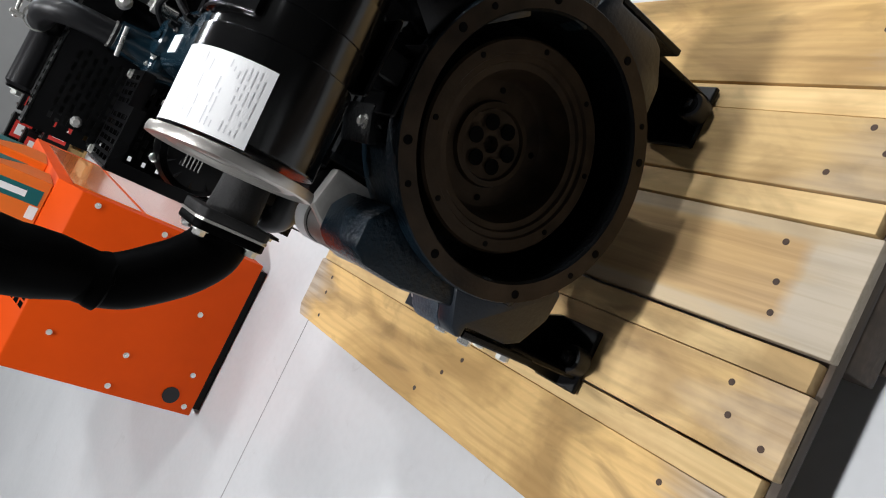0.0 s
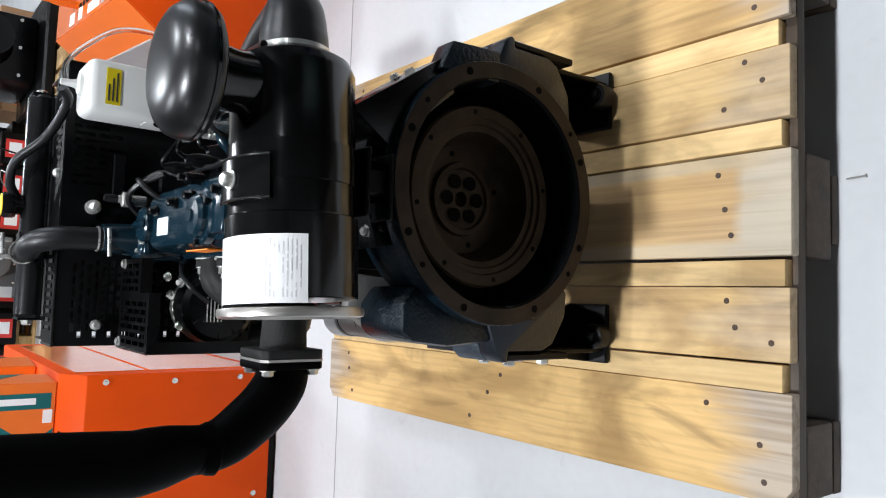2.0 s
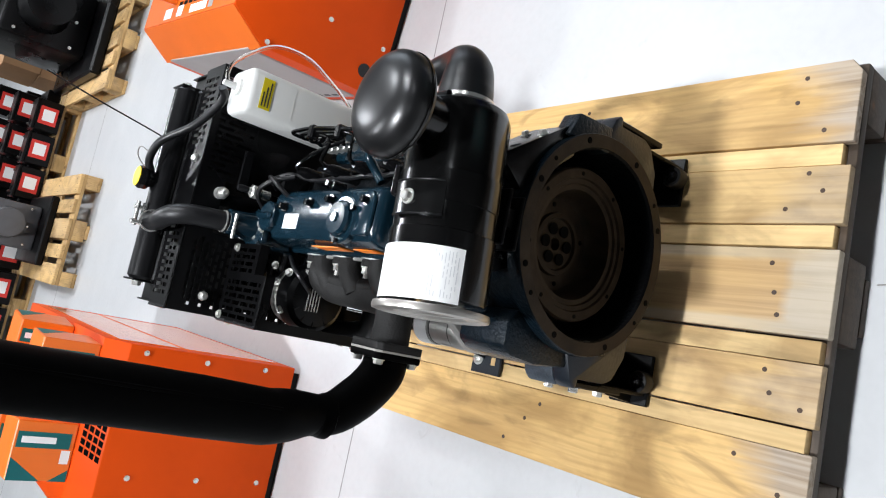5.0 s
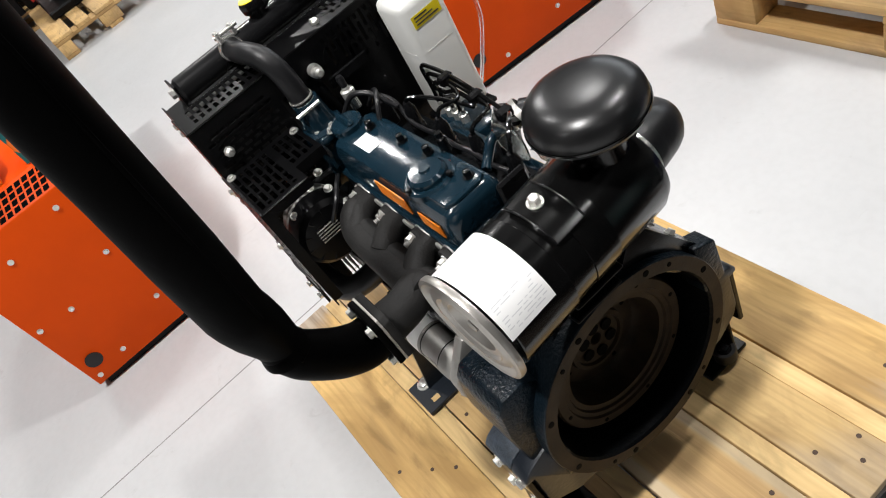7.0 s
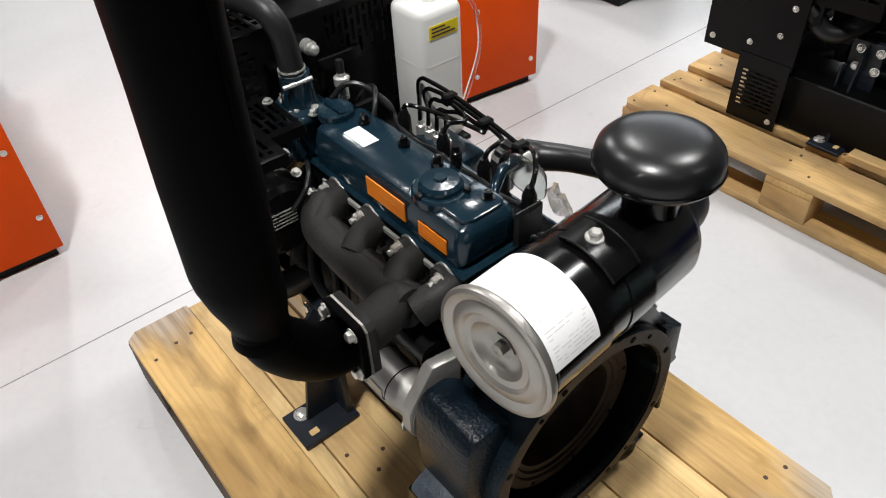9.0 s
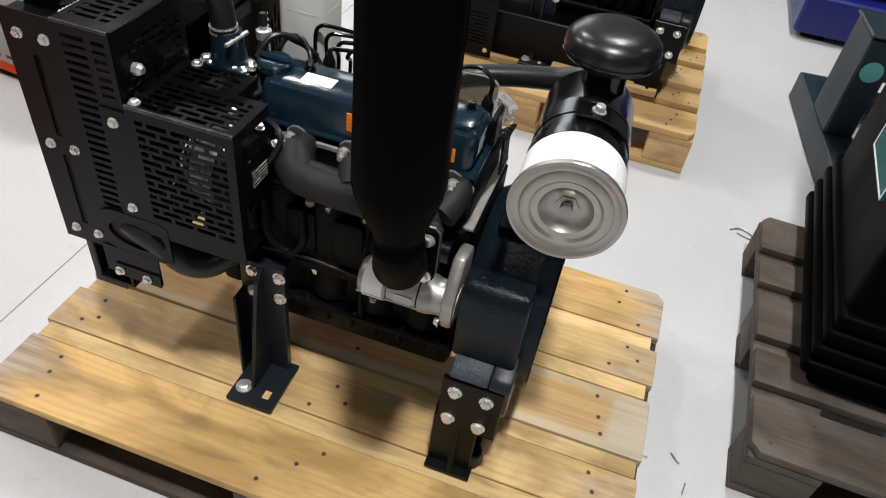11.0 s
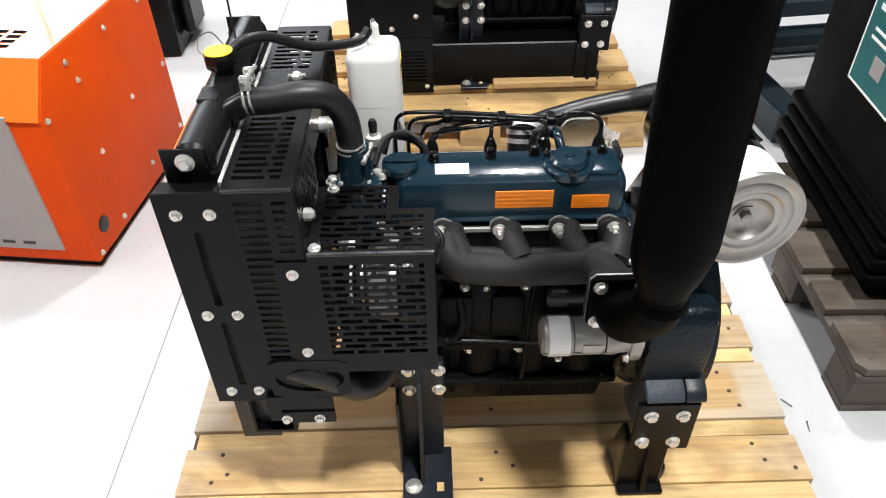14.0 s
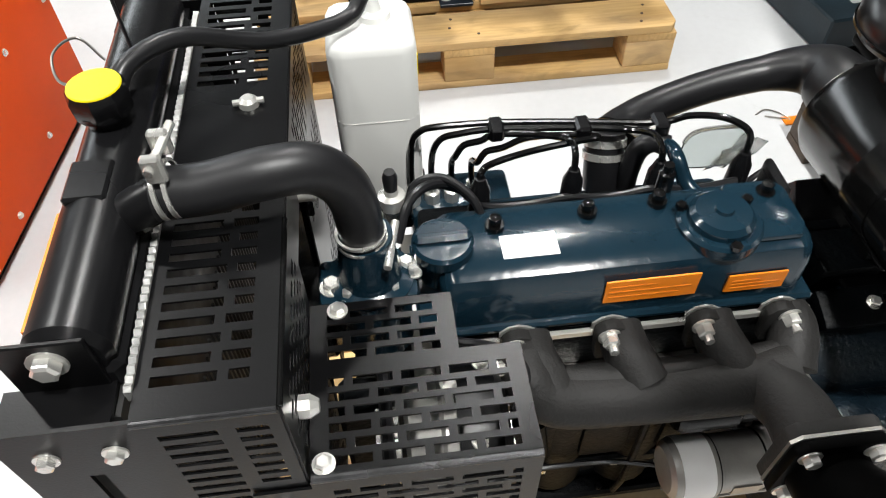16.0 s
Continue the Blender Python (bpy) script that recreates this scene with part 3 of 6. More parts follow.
    prism(bm, [(-0.13, 0.34), (0.13, 0.34), (0.14, 0.47), (0.1, 0.58), (0.05, 0.65), (-0.06, 0.65), (-0.12, 0.56), (-0.14, 0.45)], "x", -0.225, -0.19, 0.008)
    part("timing_case", bm, M_BLOCK, eng, "black cast timing gear case")
    bm = lathe(bmesh.new(), (-0.225, 0, CZ), (-1, 0, 0), [(0, 0.05), (0.008, 0.07), (0.012, 0.07), (0.018, 0.058), (0.024, 0.07), (0.028, 0.07), (0.03, 0.03)], 32)
    part("crank_pulley", bm, M_SATIN, eng)
    # added filler block: hides the lit pallet wood behind the guard's slots
    part("pump_bracket", B(-0.264, -0.19, -0.118, -0.07, 0.36, 0.6, 0.006), M_BLOCK, eng, "black block added to keep the view through the guard dark")
    fan = part("cooling_fan", cyl(bmesh.new(), (-0.31, 0, 0.62), (-0.26, 0, 0.62), 0.05, 20, 0.004), M_SATIN, eng, "black plastic cooling fan")
    for k in range(7):
        a = 2 * math.pi * k / 7
        c, s_ = math.cos(a), math.sin(a)
        bm = bmesh.new()
        vs = [bm.verts.new((-0.29 + dx, c * r - s_ * w, 0.62 + s_ * r + c * w)) for r, w, dx in ((0.04, -0.02, 0.012), (0.04, 0.02, -0.012), (0.19, 0.035, -0.016), (0.19, -0.035, 0.016))]
        ext = bmesh.ops.extrude_face_region(bm, geom=[bm.faces.new(vs)])
        bmesh.ops.translate(bm, vec=(0.003, 0, 0), verts=[g for g in ext["geom"] if isinstance(g, bmesh.types.BMVert)])
        part("blade", bm, M_SATIN, fan)
    bm = cyl(bmesh.new(), (-0.26, 0, 0.62), (-0.22, 0, 0.62), 0.03, 16)
    part("water_pump", bm, M_BLOCK, eng)


def rocker_parts():
    bm = bmesh.new()
    # long body with a rounded shoulder, seen end-on
    prof = [(-0.074, 0.68), (-0.072, 0.72), (-0.065, 0.736), (-0.052, 0.743), (0.006, 0.743), (0.018, 0.738), (0.026, 0.724), (0.028, 0.68)]
    prism(bm, prof, "x", -0.157, 0.19, 0.0)
    es = [e for e in bm.edges if abs(e.verts[0].co.x - e.verts[1].co.x) < 1e-6]
    bmesh.ops.bevel(bm, geom=es, offset=0.018, segments=5, affect="EDGES", profile=0.5)
    cv = part("rocker_cover", bm, M_BLUE, eng, "glossy dark teal rocker cover")
    part("cover_flange", B(-0.178, 0.198, -0.08, 0.036, 0.672, 0.681, 0.003), M_BLUE, cv)
    # raised end with breather
    bm = bmesh.new()
    prism(bm, [(0.124, -0.058), (0.174, -0.058), (0.181, -0.045), (0.181, 0.002), (0.172, 0.014), (0.124, 0.014), (0.112, -0.01), (0.114, -0.045)], "z", 0.738, 0.747, 0.004)
    part("raised_end", bm, M_BLUE, cv)
    bm = lathe(bmesh.new(), (0.104, -0.033, 0.737), (0, 0, 1), [(0, 0.039), (0.01, 0.039), (0.013, 0.036), (0.013, 0.03), (0.019, 0.0295), (0.024, 0.025), (0.025, 0.009), (0.028, 0.008), (0.028, 0.003)], 32)
    br = part("breather_cover", bm, M_BLUE, cv, "round dark teal breather cover with bolts")
    for a in (30, 150, 270):
        c, s_ = math.cos(radians(a)), math.sin(radians(a))
        hexbolt(br, (0.104 + 0.036 * c, -0.033 + 0.036 * s_, 0.75), (0, 0, 1), 0.005, washer=False, material=M_GLOSS)
    part("cover_stud", lathe(bmesh.new(), (0.07, 0.022, 0.736), (0, 0, 1), [(0, 0.0085), (0.024, 0.008), (0.026, 0.0055), (0.034, 0.005)], 14), M_GLOSS, cv)
    bm = lathe(bmesh.new(), (-0.15, -0.028, 0.712), (0, 0, 1), [(0, 0.024), (0.028, 0.024), (0.03, 0.028), (0.04, 0.028), (0.043, 0.025)], 24)
    box(bm, -0.176, -0.124, -0.034, -0.022, 0.753, 0.762, 0.004)
    part("oil_filler_cap", bm, M_BLUE, cv, "dark teal oil filler cap with a grip bar")
    for x, y in ((-0.1, -0.01), (-0.012, -0.004), (0.056, 0.0), (0.16, -0.002)):
        bm = cyl(bmesh.new(), (x, y, 0.742), (x, y, 0.748), 0.009, 14)
        lathe(bm, (x, y, 0.748), (0, 0, 1), [(0, 0.006), (0.009, 0.006), (0.01, 0.004)], 6)
        part("cap_nut", bm, M_GLOSS, cv)
    part("white_sticker", B(-0.098, -0.047, -0.049, -0.022, 0.7432, 0.7438), M_PAPER, cv, "small white paper sticker")
    bm = bmesh.new()
    for k in range(4):
        box(bm, -0.093 + 0.011 * k, -0.0895 + 0.011 * k, -0.045 + 0.003 * (k % 2), -0.03 + 0.004 * (k % 3), 0.7437, 0.744)
    part("sticker_print", bm, M_PRINT, cv)
    for x0, x1, z0, z1 in ((-0.009, 0.078, 0.697, 0.727), (0.106, 0.162, 0.694, 0.717)):
        w = part("warning_sticker", B(x0, x1, -0.0753, -0.0735, z0, z1), M_WARN, cv, "orange warning sticker on the cover's side")
        bm = bmesh.new()
        for k in range(3):
            z = z1 - 0.007 - k * (z1 - z0 - 0.008) / 3
            box(bm, x0 + 0.004, x0 + (x1 - x0) * (0.55, 0.92, 0.8)[k], -0.0757, -0.0752, z - 0.0022, z)
        part("print", bm, M_WARND, w)


FLANGE = [(0.111, 0.608), (0.119, 0.6), (0.185, 0.6), (0.193, 0.608), (0.193, 0.682), (0.185, 0.69), (0.119, 0.69), (0.111, 0.682)]


def manifold_parts():
    xs = (-0.076, 0.012, 0.102, 0.176)
    bm = tube(bmesh.new(), [(-0.08, -0.1, 0.656), (-0.083, -0.126, 0.65), (-0.06, -0.143, 0.634), (0.0, -0.147, 0.629), (0.06, -0.149, 0.63), (0.12, -0.15, 0.634), (0.165, -0.147, 0.643)], [0.022, 0.0245, 0.026, 0.0258, 0.026, 0.0275, 0.027], 22)
    man = part("exhaust_manifold", bm, M_CAST, eng, "matt dark grey cast exhaust manifold")
    for x in xs:
        part("runner", tube(bmesh.new(), [(x, -0.088, 0.658), (x + 0.002, -0.11, 0.653), (x + (0.014 if x < 0.15 else -0.01), -0.14, 0.637)], [0.0215, 0.0225, 0.025], 18), M_CAST, man)
    part("gallery", tube(bmesh.new(), [(-0.066, -0.13, 0.642), (-0.03, -0.132, 0.639), (0.05, -0.134, 0.638), (0.12, -0.134, 0.64), (0.17, -0.13, 0.645)], 0.0175, 16), M_CAST, man)
    part("outlet", tube(bmesh.new(), [(0.135, -0.15, 0.637), (0.15, -0.185, 0.642), (0.152, -0.222, 0.643)], [0.029, 0.03, 0.032], 18), M_CAST, man)
    part("manifold_gasket", B(-0.125, 0.198, -0.0935, -0.0882, 0.657, 0.6655, 0.001), M_ZINC, man, "bright bare steel gasket edge")
    for x in xs:
        bm = bmesh.new()
        prism(bm, [(x - 0.024, 0.632), (x + 0.022, 0.632), (x + 0.022, 0.662), (x + 0.008, 0.672), (x - 0.004, 0.68), (x - 0.011, 0.683), (x - 0.02, 0.681), (x - 0.027, 0.674), (x - 0.027, 0.66)], "y", -0.104, -0.092, 0.002)
        part("port_flange", bm, M_CAST, man)
        bm = bmesh.new()
        prism(bm, [(x - 0.025, 0.655), (x + 0.0235, 0.655), (x + 0.0235, 0.6635), (x + 0.009, 0.6735), (x - 0.003, 0.6815), (x - 0.011, 0.6845), (x - 0.0205, 0.6825), (x - 0.0285, 0.675), (x - 0.029, 0.66)], "y", -0.0919, -0.0898)
        part("gasket_edge", bm, M_ZINC, man, "bright edge of the port gasket")
    for x in (-0.092, -0.003, 0.087, 0.171):
        bm = lathe(bmesh.new(), (x, -0.104, 0.67), (0, -1, 0), [(0, 0.011), (0.002, 0.011)], 16)
        lathe(bm, (x, -0.106, 0.67), (0, -1, 0), [(0, 0.0085), (0.009, 0.0085), (0.01, 0.007)], 6)
        lathe(bm, (x, -0.115, 0.67), (0, -1, 0), [(0, 0.0045), (0.008, 0.0045)], 10)
        part("manifold_nut", bm, M_ZINC, man)
    bm = bmesh.new()
    prism(bm, FLANGE, "y", -0.229, -0.217, 0.002)
    part("outlet_flange", bm, M_CAST, man)
    bm = bmesh.new()
    prism(bm, [(0.152 + (x - 0.152) * 1.007, 0.645 + (z - 0.645) * 1.007) for x, z in FLANGE], "y", -0.2325, -0.2292)
    part("flange_gasket", bm, M_STEEL, man, "bright bare edge of the flange gasket")
    # elbow and standing silencer
    bm = bmesh.new()
    prism(bm, FLANGE, "y", -0.243, -0.2328, 0.002)
    tube(bm, [(0.152, -0.238, 0.642), (0.153, -0.264, 0.646), (0.158, -0.29, 0.667), (0.165, -0.311, 0.695), (0.169, -0.33, 0.725), (0.1695, -0.339, 0.755), (0.169, -0.339, 0.785)], [0.035, 0.0355, 0.035, 0.034, 0.032, 0.029, 0.027], 26)
    el = part("exhaust_elbow", bm, M_MUFF, eng, "matt black exhaust elbow")
    for x, z in ((0.124, 0.677), (0.18, 0.677), (0.124, 0.612), (0.18, 0.612)):
        hexbolt(el, (x, -0.243, z), (0, -1, 0), 0.007, 0.007)
    foot, up = Vector((0.169, -0.3385, 0.738)), Vector((-0.018, 0.038, 1.0)).normalized()
    bm = lathe(bmesh.new(), foot, up, [(0, 0.0295), (0.003, 0.0335), (0.012, 0.0325), (0.02, 0.029), (0.035, 0.033), (0.06, 0.042), (0.085, 0.049), (0.1, 0.0515), (0.2, 0.052), (0.3, 0.052), (0.4, 0.052), (0.53, 0.052), (0.58, 0.048), (0.6, 0.038), (0.7, 0.033)], 48)
    for v in bm.verts:
        w = noise.noise(v.co * 14) * 0.0016 + noise.noise(v.co * 45) * 0.0006
        h_ = (v.co - foot).dot(up)
        c = foot + up * h_
        f_ = min(1, max(0, h_ - 0.02) / 0.08)
        ct, st_ = math.cos(radians(18)), math.sin(radians(18))
        dx, dy = v.co.x - c.x, v.co.y - c.y
        p_, q_ = dx * ct + dy * st_, (dy * ct - dx * st_) * (1 - 0.25 * f_)
        v.co.x, v.co.y = c.x + p_ * ct - q_ * st_, c.y + p_ * st_ + q_ * ct + w - 0.012 * f_
        v.co.x += w * 1.2
    mf = part("silencer", bm, M_MUFF, eng, "tall matt black standing exhaust silencer")
    a, b = foot + up * 0.1, foot + up * 0.53
    side = Vector((0.0465, 0.006, 0.0))
    part("seam", tube(bmesh.new(), [a + side, b + side], 0.003, 8, smooth=False), M_MUFF, mf)
    # puckered weld lip where the elbow enters
    bm = tube(bmesh.new(), [foot + Vector((0.031 * math.cos(radians(q)), 0.031 * math.sin(radians(q)), 0.004 * math.sin(radians(3 * q)))) for q in range(10, 171, 20)], 0.0036, 8)
    part("weld_lip", bm, M_MUFF, mf)


def housing_parts():
    bm = bmesh.new()
    n = 56
    # bell with a machined face and a deep bore
    lathe(bm, (0, CY, CZ), (1, 0, 0), [(0.215, 0.12), (0.215, 0.15), (0.235, 0.163), (0.322, 0.168), (0.324, 0.178), (0.347, 0.178), (0.3485, 0.1765), (0.3485, 0.157)], n, caps=False)
    hs = part("flywheel_housing", bm, M_NAVY, eng, "dark blue cast flywheel housing, open at the back")
    # bore in black instead of the housing's blue, since it lies unlit
    bm = lathe(bmesh.new(), (0, CY, CZ), (1, 0, 0), [(0.3486, 0.1572), (0.344, 0.153), (0.24, 0.15), (0.238, 0.02)], n, caps=False)
    part("bore", bm, M_BLOCK, hs, "inside of the housing, coloured black for the shade in it")
    bm = lathe(bmesh.new(), (0, CY, CZ), (1, 0, 0), [(0.3488, 0.1555), (0.3492, 0.1765)], n, caps=False)
    part("machined_face", bm, M_IRON, hs, "bare machined ring with bolt holes")
    # the holes are flat discs on the face, their shade given by colour
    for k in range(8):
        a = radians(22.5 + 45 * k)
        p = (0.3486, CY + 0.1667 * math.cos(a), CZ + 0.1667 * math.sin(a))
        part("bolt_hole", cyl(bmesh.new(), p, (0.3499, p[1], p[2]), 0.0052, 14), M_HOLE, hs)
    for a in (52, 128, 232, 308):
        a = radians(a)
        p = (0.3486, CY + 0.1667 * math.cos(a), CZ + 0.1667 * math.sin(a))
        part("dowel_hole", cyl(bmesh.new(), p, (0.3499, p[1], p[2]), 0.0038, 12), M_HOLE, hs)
    bm = bmesh.new()
    prism(bm, [(0.125, 0.51), (0.167, 0.531), (0.078, 0.662), (0.04, 0.61)], "x", 0.258, 0.336, 0.001)
    box(bm, 0.262, 0.332, 0.142, 0.162, 0.515, 0.527, 0.001)
    sb = part("bell_bracket", bm, M_SATIN, hs, "black bracket plate with round holes on the housing")
    nb = Vector((0, 0.827, 0.562))
    for x, q in ((0.32, 0.7), (0.277, 0.7), (0.32, 0.3), (0.277, 0.25)):
        o = Vector((x, 0.167, 0.531)).lerp(Vector((x, 0.078, 0.662)), q)
        if q > 0.5:
            part("round_hole", cyl(bmesh.new(), o - nb * 0.001, o + nb * 0.0005, 0.0085, 18), M_HOLE, sb)
        else:
            hexbolt(sb, o, nb, 0.006, 0.006)
    # cast bosses and brackets over the bell's crown
    for a0, a1, r1, x0, x1, ax, zinc in ((38, 58, 0.186, 0.236, 0.316, 48, 1), (63, 80, 0.197, 0.244, 0.306, 70, 0), (83, 99, 0.205, 0.25, 0.32, 90, 1), (103, 116, 0.192, 0.24, 0.312, 109, 1)):
        arc = [radians(a0 + (a1 - a0) * k / 4) for k in range(5)]
        bm = bmesh.new()
        prism(bm, [(CY + 0.155 * math.cos(q), CZ + 0.155 * math.sin(q)) for q in arc] + [(CY + r1 * math.cos(q), CZ + r1 * math.sin(q)) for q in arc[::-1]], "x", x0, x1, 0.003)
        bs = part("bell_boss", bm, M_BLOCK, hs, "black cast boss on the housing")
        q = radians(ax)
        d = Vector((0, math.cos(q), math.sin(q)))
        o = Vector((0, CY, CZ)) + d * (r1 - 0.001)
        hexbolt(bs, o + Vector((x1 - 0.014, 0, 0)), d, 0.0055, 0.007, material=M_ZINC if zinc else M_GLOSS)
        hexbolt(bs, Vector((x1, CY, CZ)) + d * (r1 - 0.011), (1, 0, 0), 0.005, 0.006, material=M_GLOSS if zinc else M_ZINC)
    # starter bulge on the exhaust side
    bm = bmesh.new()
    prism(bm, [(-0.163, 0.41), (-0.2, 0.42), (-0.206, 0.5), (-0.2, 0.555), (-0.186, 0.574), (-0.152, 0.574), (-0.128, 0.556), (-0.13, 0.54), (-0.15, 0.5)], "x", 0.222, 0.326, 0.008)
    part("starter_pocket", bm, M_NAVY, hs)
    for s in (-1, 1):
        bm = bmesh.new()
        prism(bm, [(s * 0.11, 0.302), (s * 0.13, 0.282), (s * 0.165, 0.285), (s * 0.205, 0.31), (s * 0.214, 0.33), (s * 0.214, 0.397), (s * 0.229, 0.3985), (s * 0.229, 0.407), (s * 0.219, 0.418), (s * 0.166, 0.44), (s * 0.144, 0.35)], "x", 0.232, 0.296, 0.005)
        part("mount_pad", bm, M_SLATE, hs)
        # the same pad carried on in a darker colour, as the canister shadows it
        bm = bmesh.new()
        prism(bm, [(s * 0.11, 0.302), (s * 0.13, 0.282), (s * 0.165, 0.285), (s * 0.205, 0.31), (s * 0.214, 0.33), (s * 0.214, 0.397), (s * 0.229, 0.3985), (s * 0.229, 0.407), (s * 0.219, 0.418), (s * 0.166, 0.44), (s * 0.144, 0.35)], "x", 0.2962, 0.331, 0.004)
        part("pad_web", bm, M_FOOT, hs, "end of the mounting pad, coloured dark for the air cleaner's shadow")
        bm = bmesh.new()
        prism(bm, [(s * 0.15, 0.44), (s * 0.194, 0.44), (s * 0.19, 0.522), (s * 0.15, 0.54)] if s > 0 else [(s * 0.15, 0.36), (s * 0.17, 0.36), (s * 0.17, 0.42), (s * 0.15, 0.42)], "x", 0.31, 0.346, 0.003)
        part("lug", bm, M_NAVY, hs)
    # flywheel
    bm = lathe(bmesh.new(), (0, CY, CZ), (1, 0, 0), [(0.245, 0.127), (0.308, 0.127), (0.311, 0.124), (0.311, 0.11), (0.307, 0.108), (0.307, 0.101), (0.303, 0.099), (0.302, 0.091), (0.272, 0.0865), (0.262, 0.082), (0.258, 0.078), (0.258, 0.054), (0.265, 0.052), (0.266, 0.045), (0.261, 0.043), (0.26, 0.011), (0.245, 0.01), (0.245, 0.001)], 72, caps=False)
    fw = part("flywheel", bm, M_IRON, eng, "dull brown-black machined steel flywheel, dished in the middle")
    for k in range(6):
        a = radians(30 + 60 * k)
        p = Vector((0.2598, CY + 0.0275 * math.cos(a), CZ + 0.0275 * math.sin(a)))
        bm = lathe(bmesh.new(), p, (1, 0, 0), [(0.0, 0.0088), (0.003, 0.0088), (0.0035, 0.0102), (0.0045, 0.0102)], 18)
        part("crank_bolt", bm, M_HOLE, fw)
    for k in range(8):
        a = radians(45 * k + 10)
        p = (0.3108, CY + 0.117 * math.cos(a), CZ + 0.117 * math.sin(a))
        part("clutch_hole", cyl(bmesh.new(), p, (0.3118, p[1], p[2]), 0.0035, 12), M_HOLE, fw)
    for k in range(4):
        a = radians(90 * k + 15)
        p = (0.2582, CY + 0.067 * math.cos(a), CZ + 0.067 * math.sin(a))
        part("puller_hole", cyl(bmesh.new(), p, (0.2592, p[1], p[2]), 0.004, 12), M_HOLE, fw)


def rear_feet():
    for s in (-1, 1):
        ft = part("rear_mount", B(0.228, 0.33, s * 0.2225 - 0.005, s * 0.2225 + 0.005, 0.272, 0.396, 0.002), M_BLACK, eng, "black welded steel rear mounting foot")
        for x in (0.251, 0.304):
            for z in (0.368, 0.296):
                hexbolt(ft, (x - (0.004 if z < 0.35 else 0), s * 0.2275, z), (0, s, 0), 0.0085, 0.008)
        part("base_plate", B(0.222, 0.306, min(s * 0.145, s * 0.24), max(s * 0.145, s * 0.24), 0.1465, 0.156, 0.002), M_BLACK, ft)
        bm = bmesh.new()
        prism(bm, [(s * 0.215, 0.3), (s * 0.215, 0.156), (s * 0.238, 0.156), (s * 0.225, 0.3)], "x", 0.262, 0.272)
        part("gusset", bm, M_BLACK, ft)
        bm = bmesh.new()
        prism(bm, [(s * 0.145, 0.1555), (s * 0.2145, 0.1555), (s * 0.2145, 0.3), (s * 0.19, 0.3)], "x", 0.222, 0.23)
        part("web", bm, M_BLACK, ft)
        part("upright", B(0.222, 0.3, min(s * 0.2145, s * 0.2225), max(s * 0.2145, s * 0.2225), 0.1555, 0.29, 0.002), M_BLACK, ft)
        bm = lathe(bmesh.new(), (0.296, s * 0.197, 0.156), (0, 0, 1), [(0, 0.02), (0.02, 0.021), (0.024, 0.019)], 24)
        part("rubber_mount", bm, M_RUBBER, ft)
        hexbolt(ft, (0.296, s * 0.197, 0.18), (0, 0, 1), 0.009, 0.008, material=M_SATIN)


def starter_parts():
    y, z = -0.172, 0.511
    bm = lathe(bmesh.new(), (0.062, y, z), (1, 0, 0), [(0, 0.024), (0.004, 0.03), (0.012, 0.033), (0.048, 0.033), (0.05, 0.031), (0.1, 0.031), (0.102, 0.033), (0.115, 0.033), (0.125, 0.03), (0.16, 0.029)], 36)
    st = part("starter_motor", bm, M_ALU, eng, "light grey aluminium starter motor")
    bm = lathe(bmesh.new(), (0.07, y + 0.035, z + 0.062), (1, 0, 0), [(0, 0.02), (0.006, 0.024), (0.06, 0.024), (0.065, 0.02), (0.12, 0.02)], 24)
    part("solenoid", bm, M_SATIN, st, "black solenoid")
    bm = bmesh.new()
    prism(bm, [(y - 0.034, z - 0.018), (y - 0.026, z - 0.038), (y + 0.05, z - 0.038), (y + 0.06, z + 0.07), (y + 0.01, z + 0.08), (y - 0.034, z + 0.02)], "x", 0.2, 0.221, 0.006)
    part("nose_flange", bm, M_ALU, st)
    hexbolt(st, (0.2, y - 0.025, z - 0.03), (-1, 0, 0), 0.006)
    hexbolt(st, (0.09, y - 0.0225, z - 0.0265), (0, -0.7, -0.7), 0.005)
    for x0, x1, r in ((0.1105, 0.1125, 0.0317), (0.1605, 0.1625, 0.0317)):
        part("seam_band", lathe(bmesh.new(), (0, y, z), (1, 0, 0), [(x0, 0.0305), (x0, r), (x1, r), (x1, 0.0305)], 36, caps=False), M_HOLE, st)
    for q in (200, 255, 310):
        d = Vector((0, math.cos(radians(q)), math.sin(radians(q)))) * 0.0318
        part("through_bolt", tube(bmesh.new(), [Vector((0.064, y, z)) + d, Vector((0.165, y, z)) + d], 0.0022, 8, smooth=False), M_STEEL, st)
    part("label_wrap", lathe(bmesh.new(), (0, y, z), (1, 0, 0), [(0.073, 0.0325), (0.073, 0.0335), (0.106, 0.0335), (0.106, 0.0325)], 36, caps=False), M_PAPER, st, "pale wrapped label")
    part("rating_plate", B(0.125, 0.155, y - 0.0318, y - 0.0305, z - 0.008, z + 0.008), M_STEEL, st)


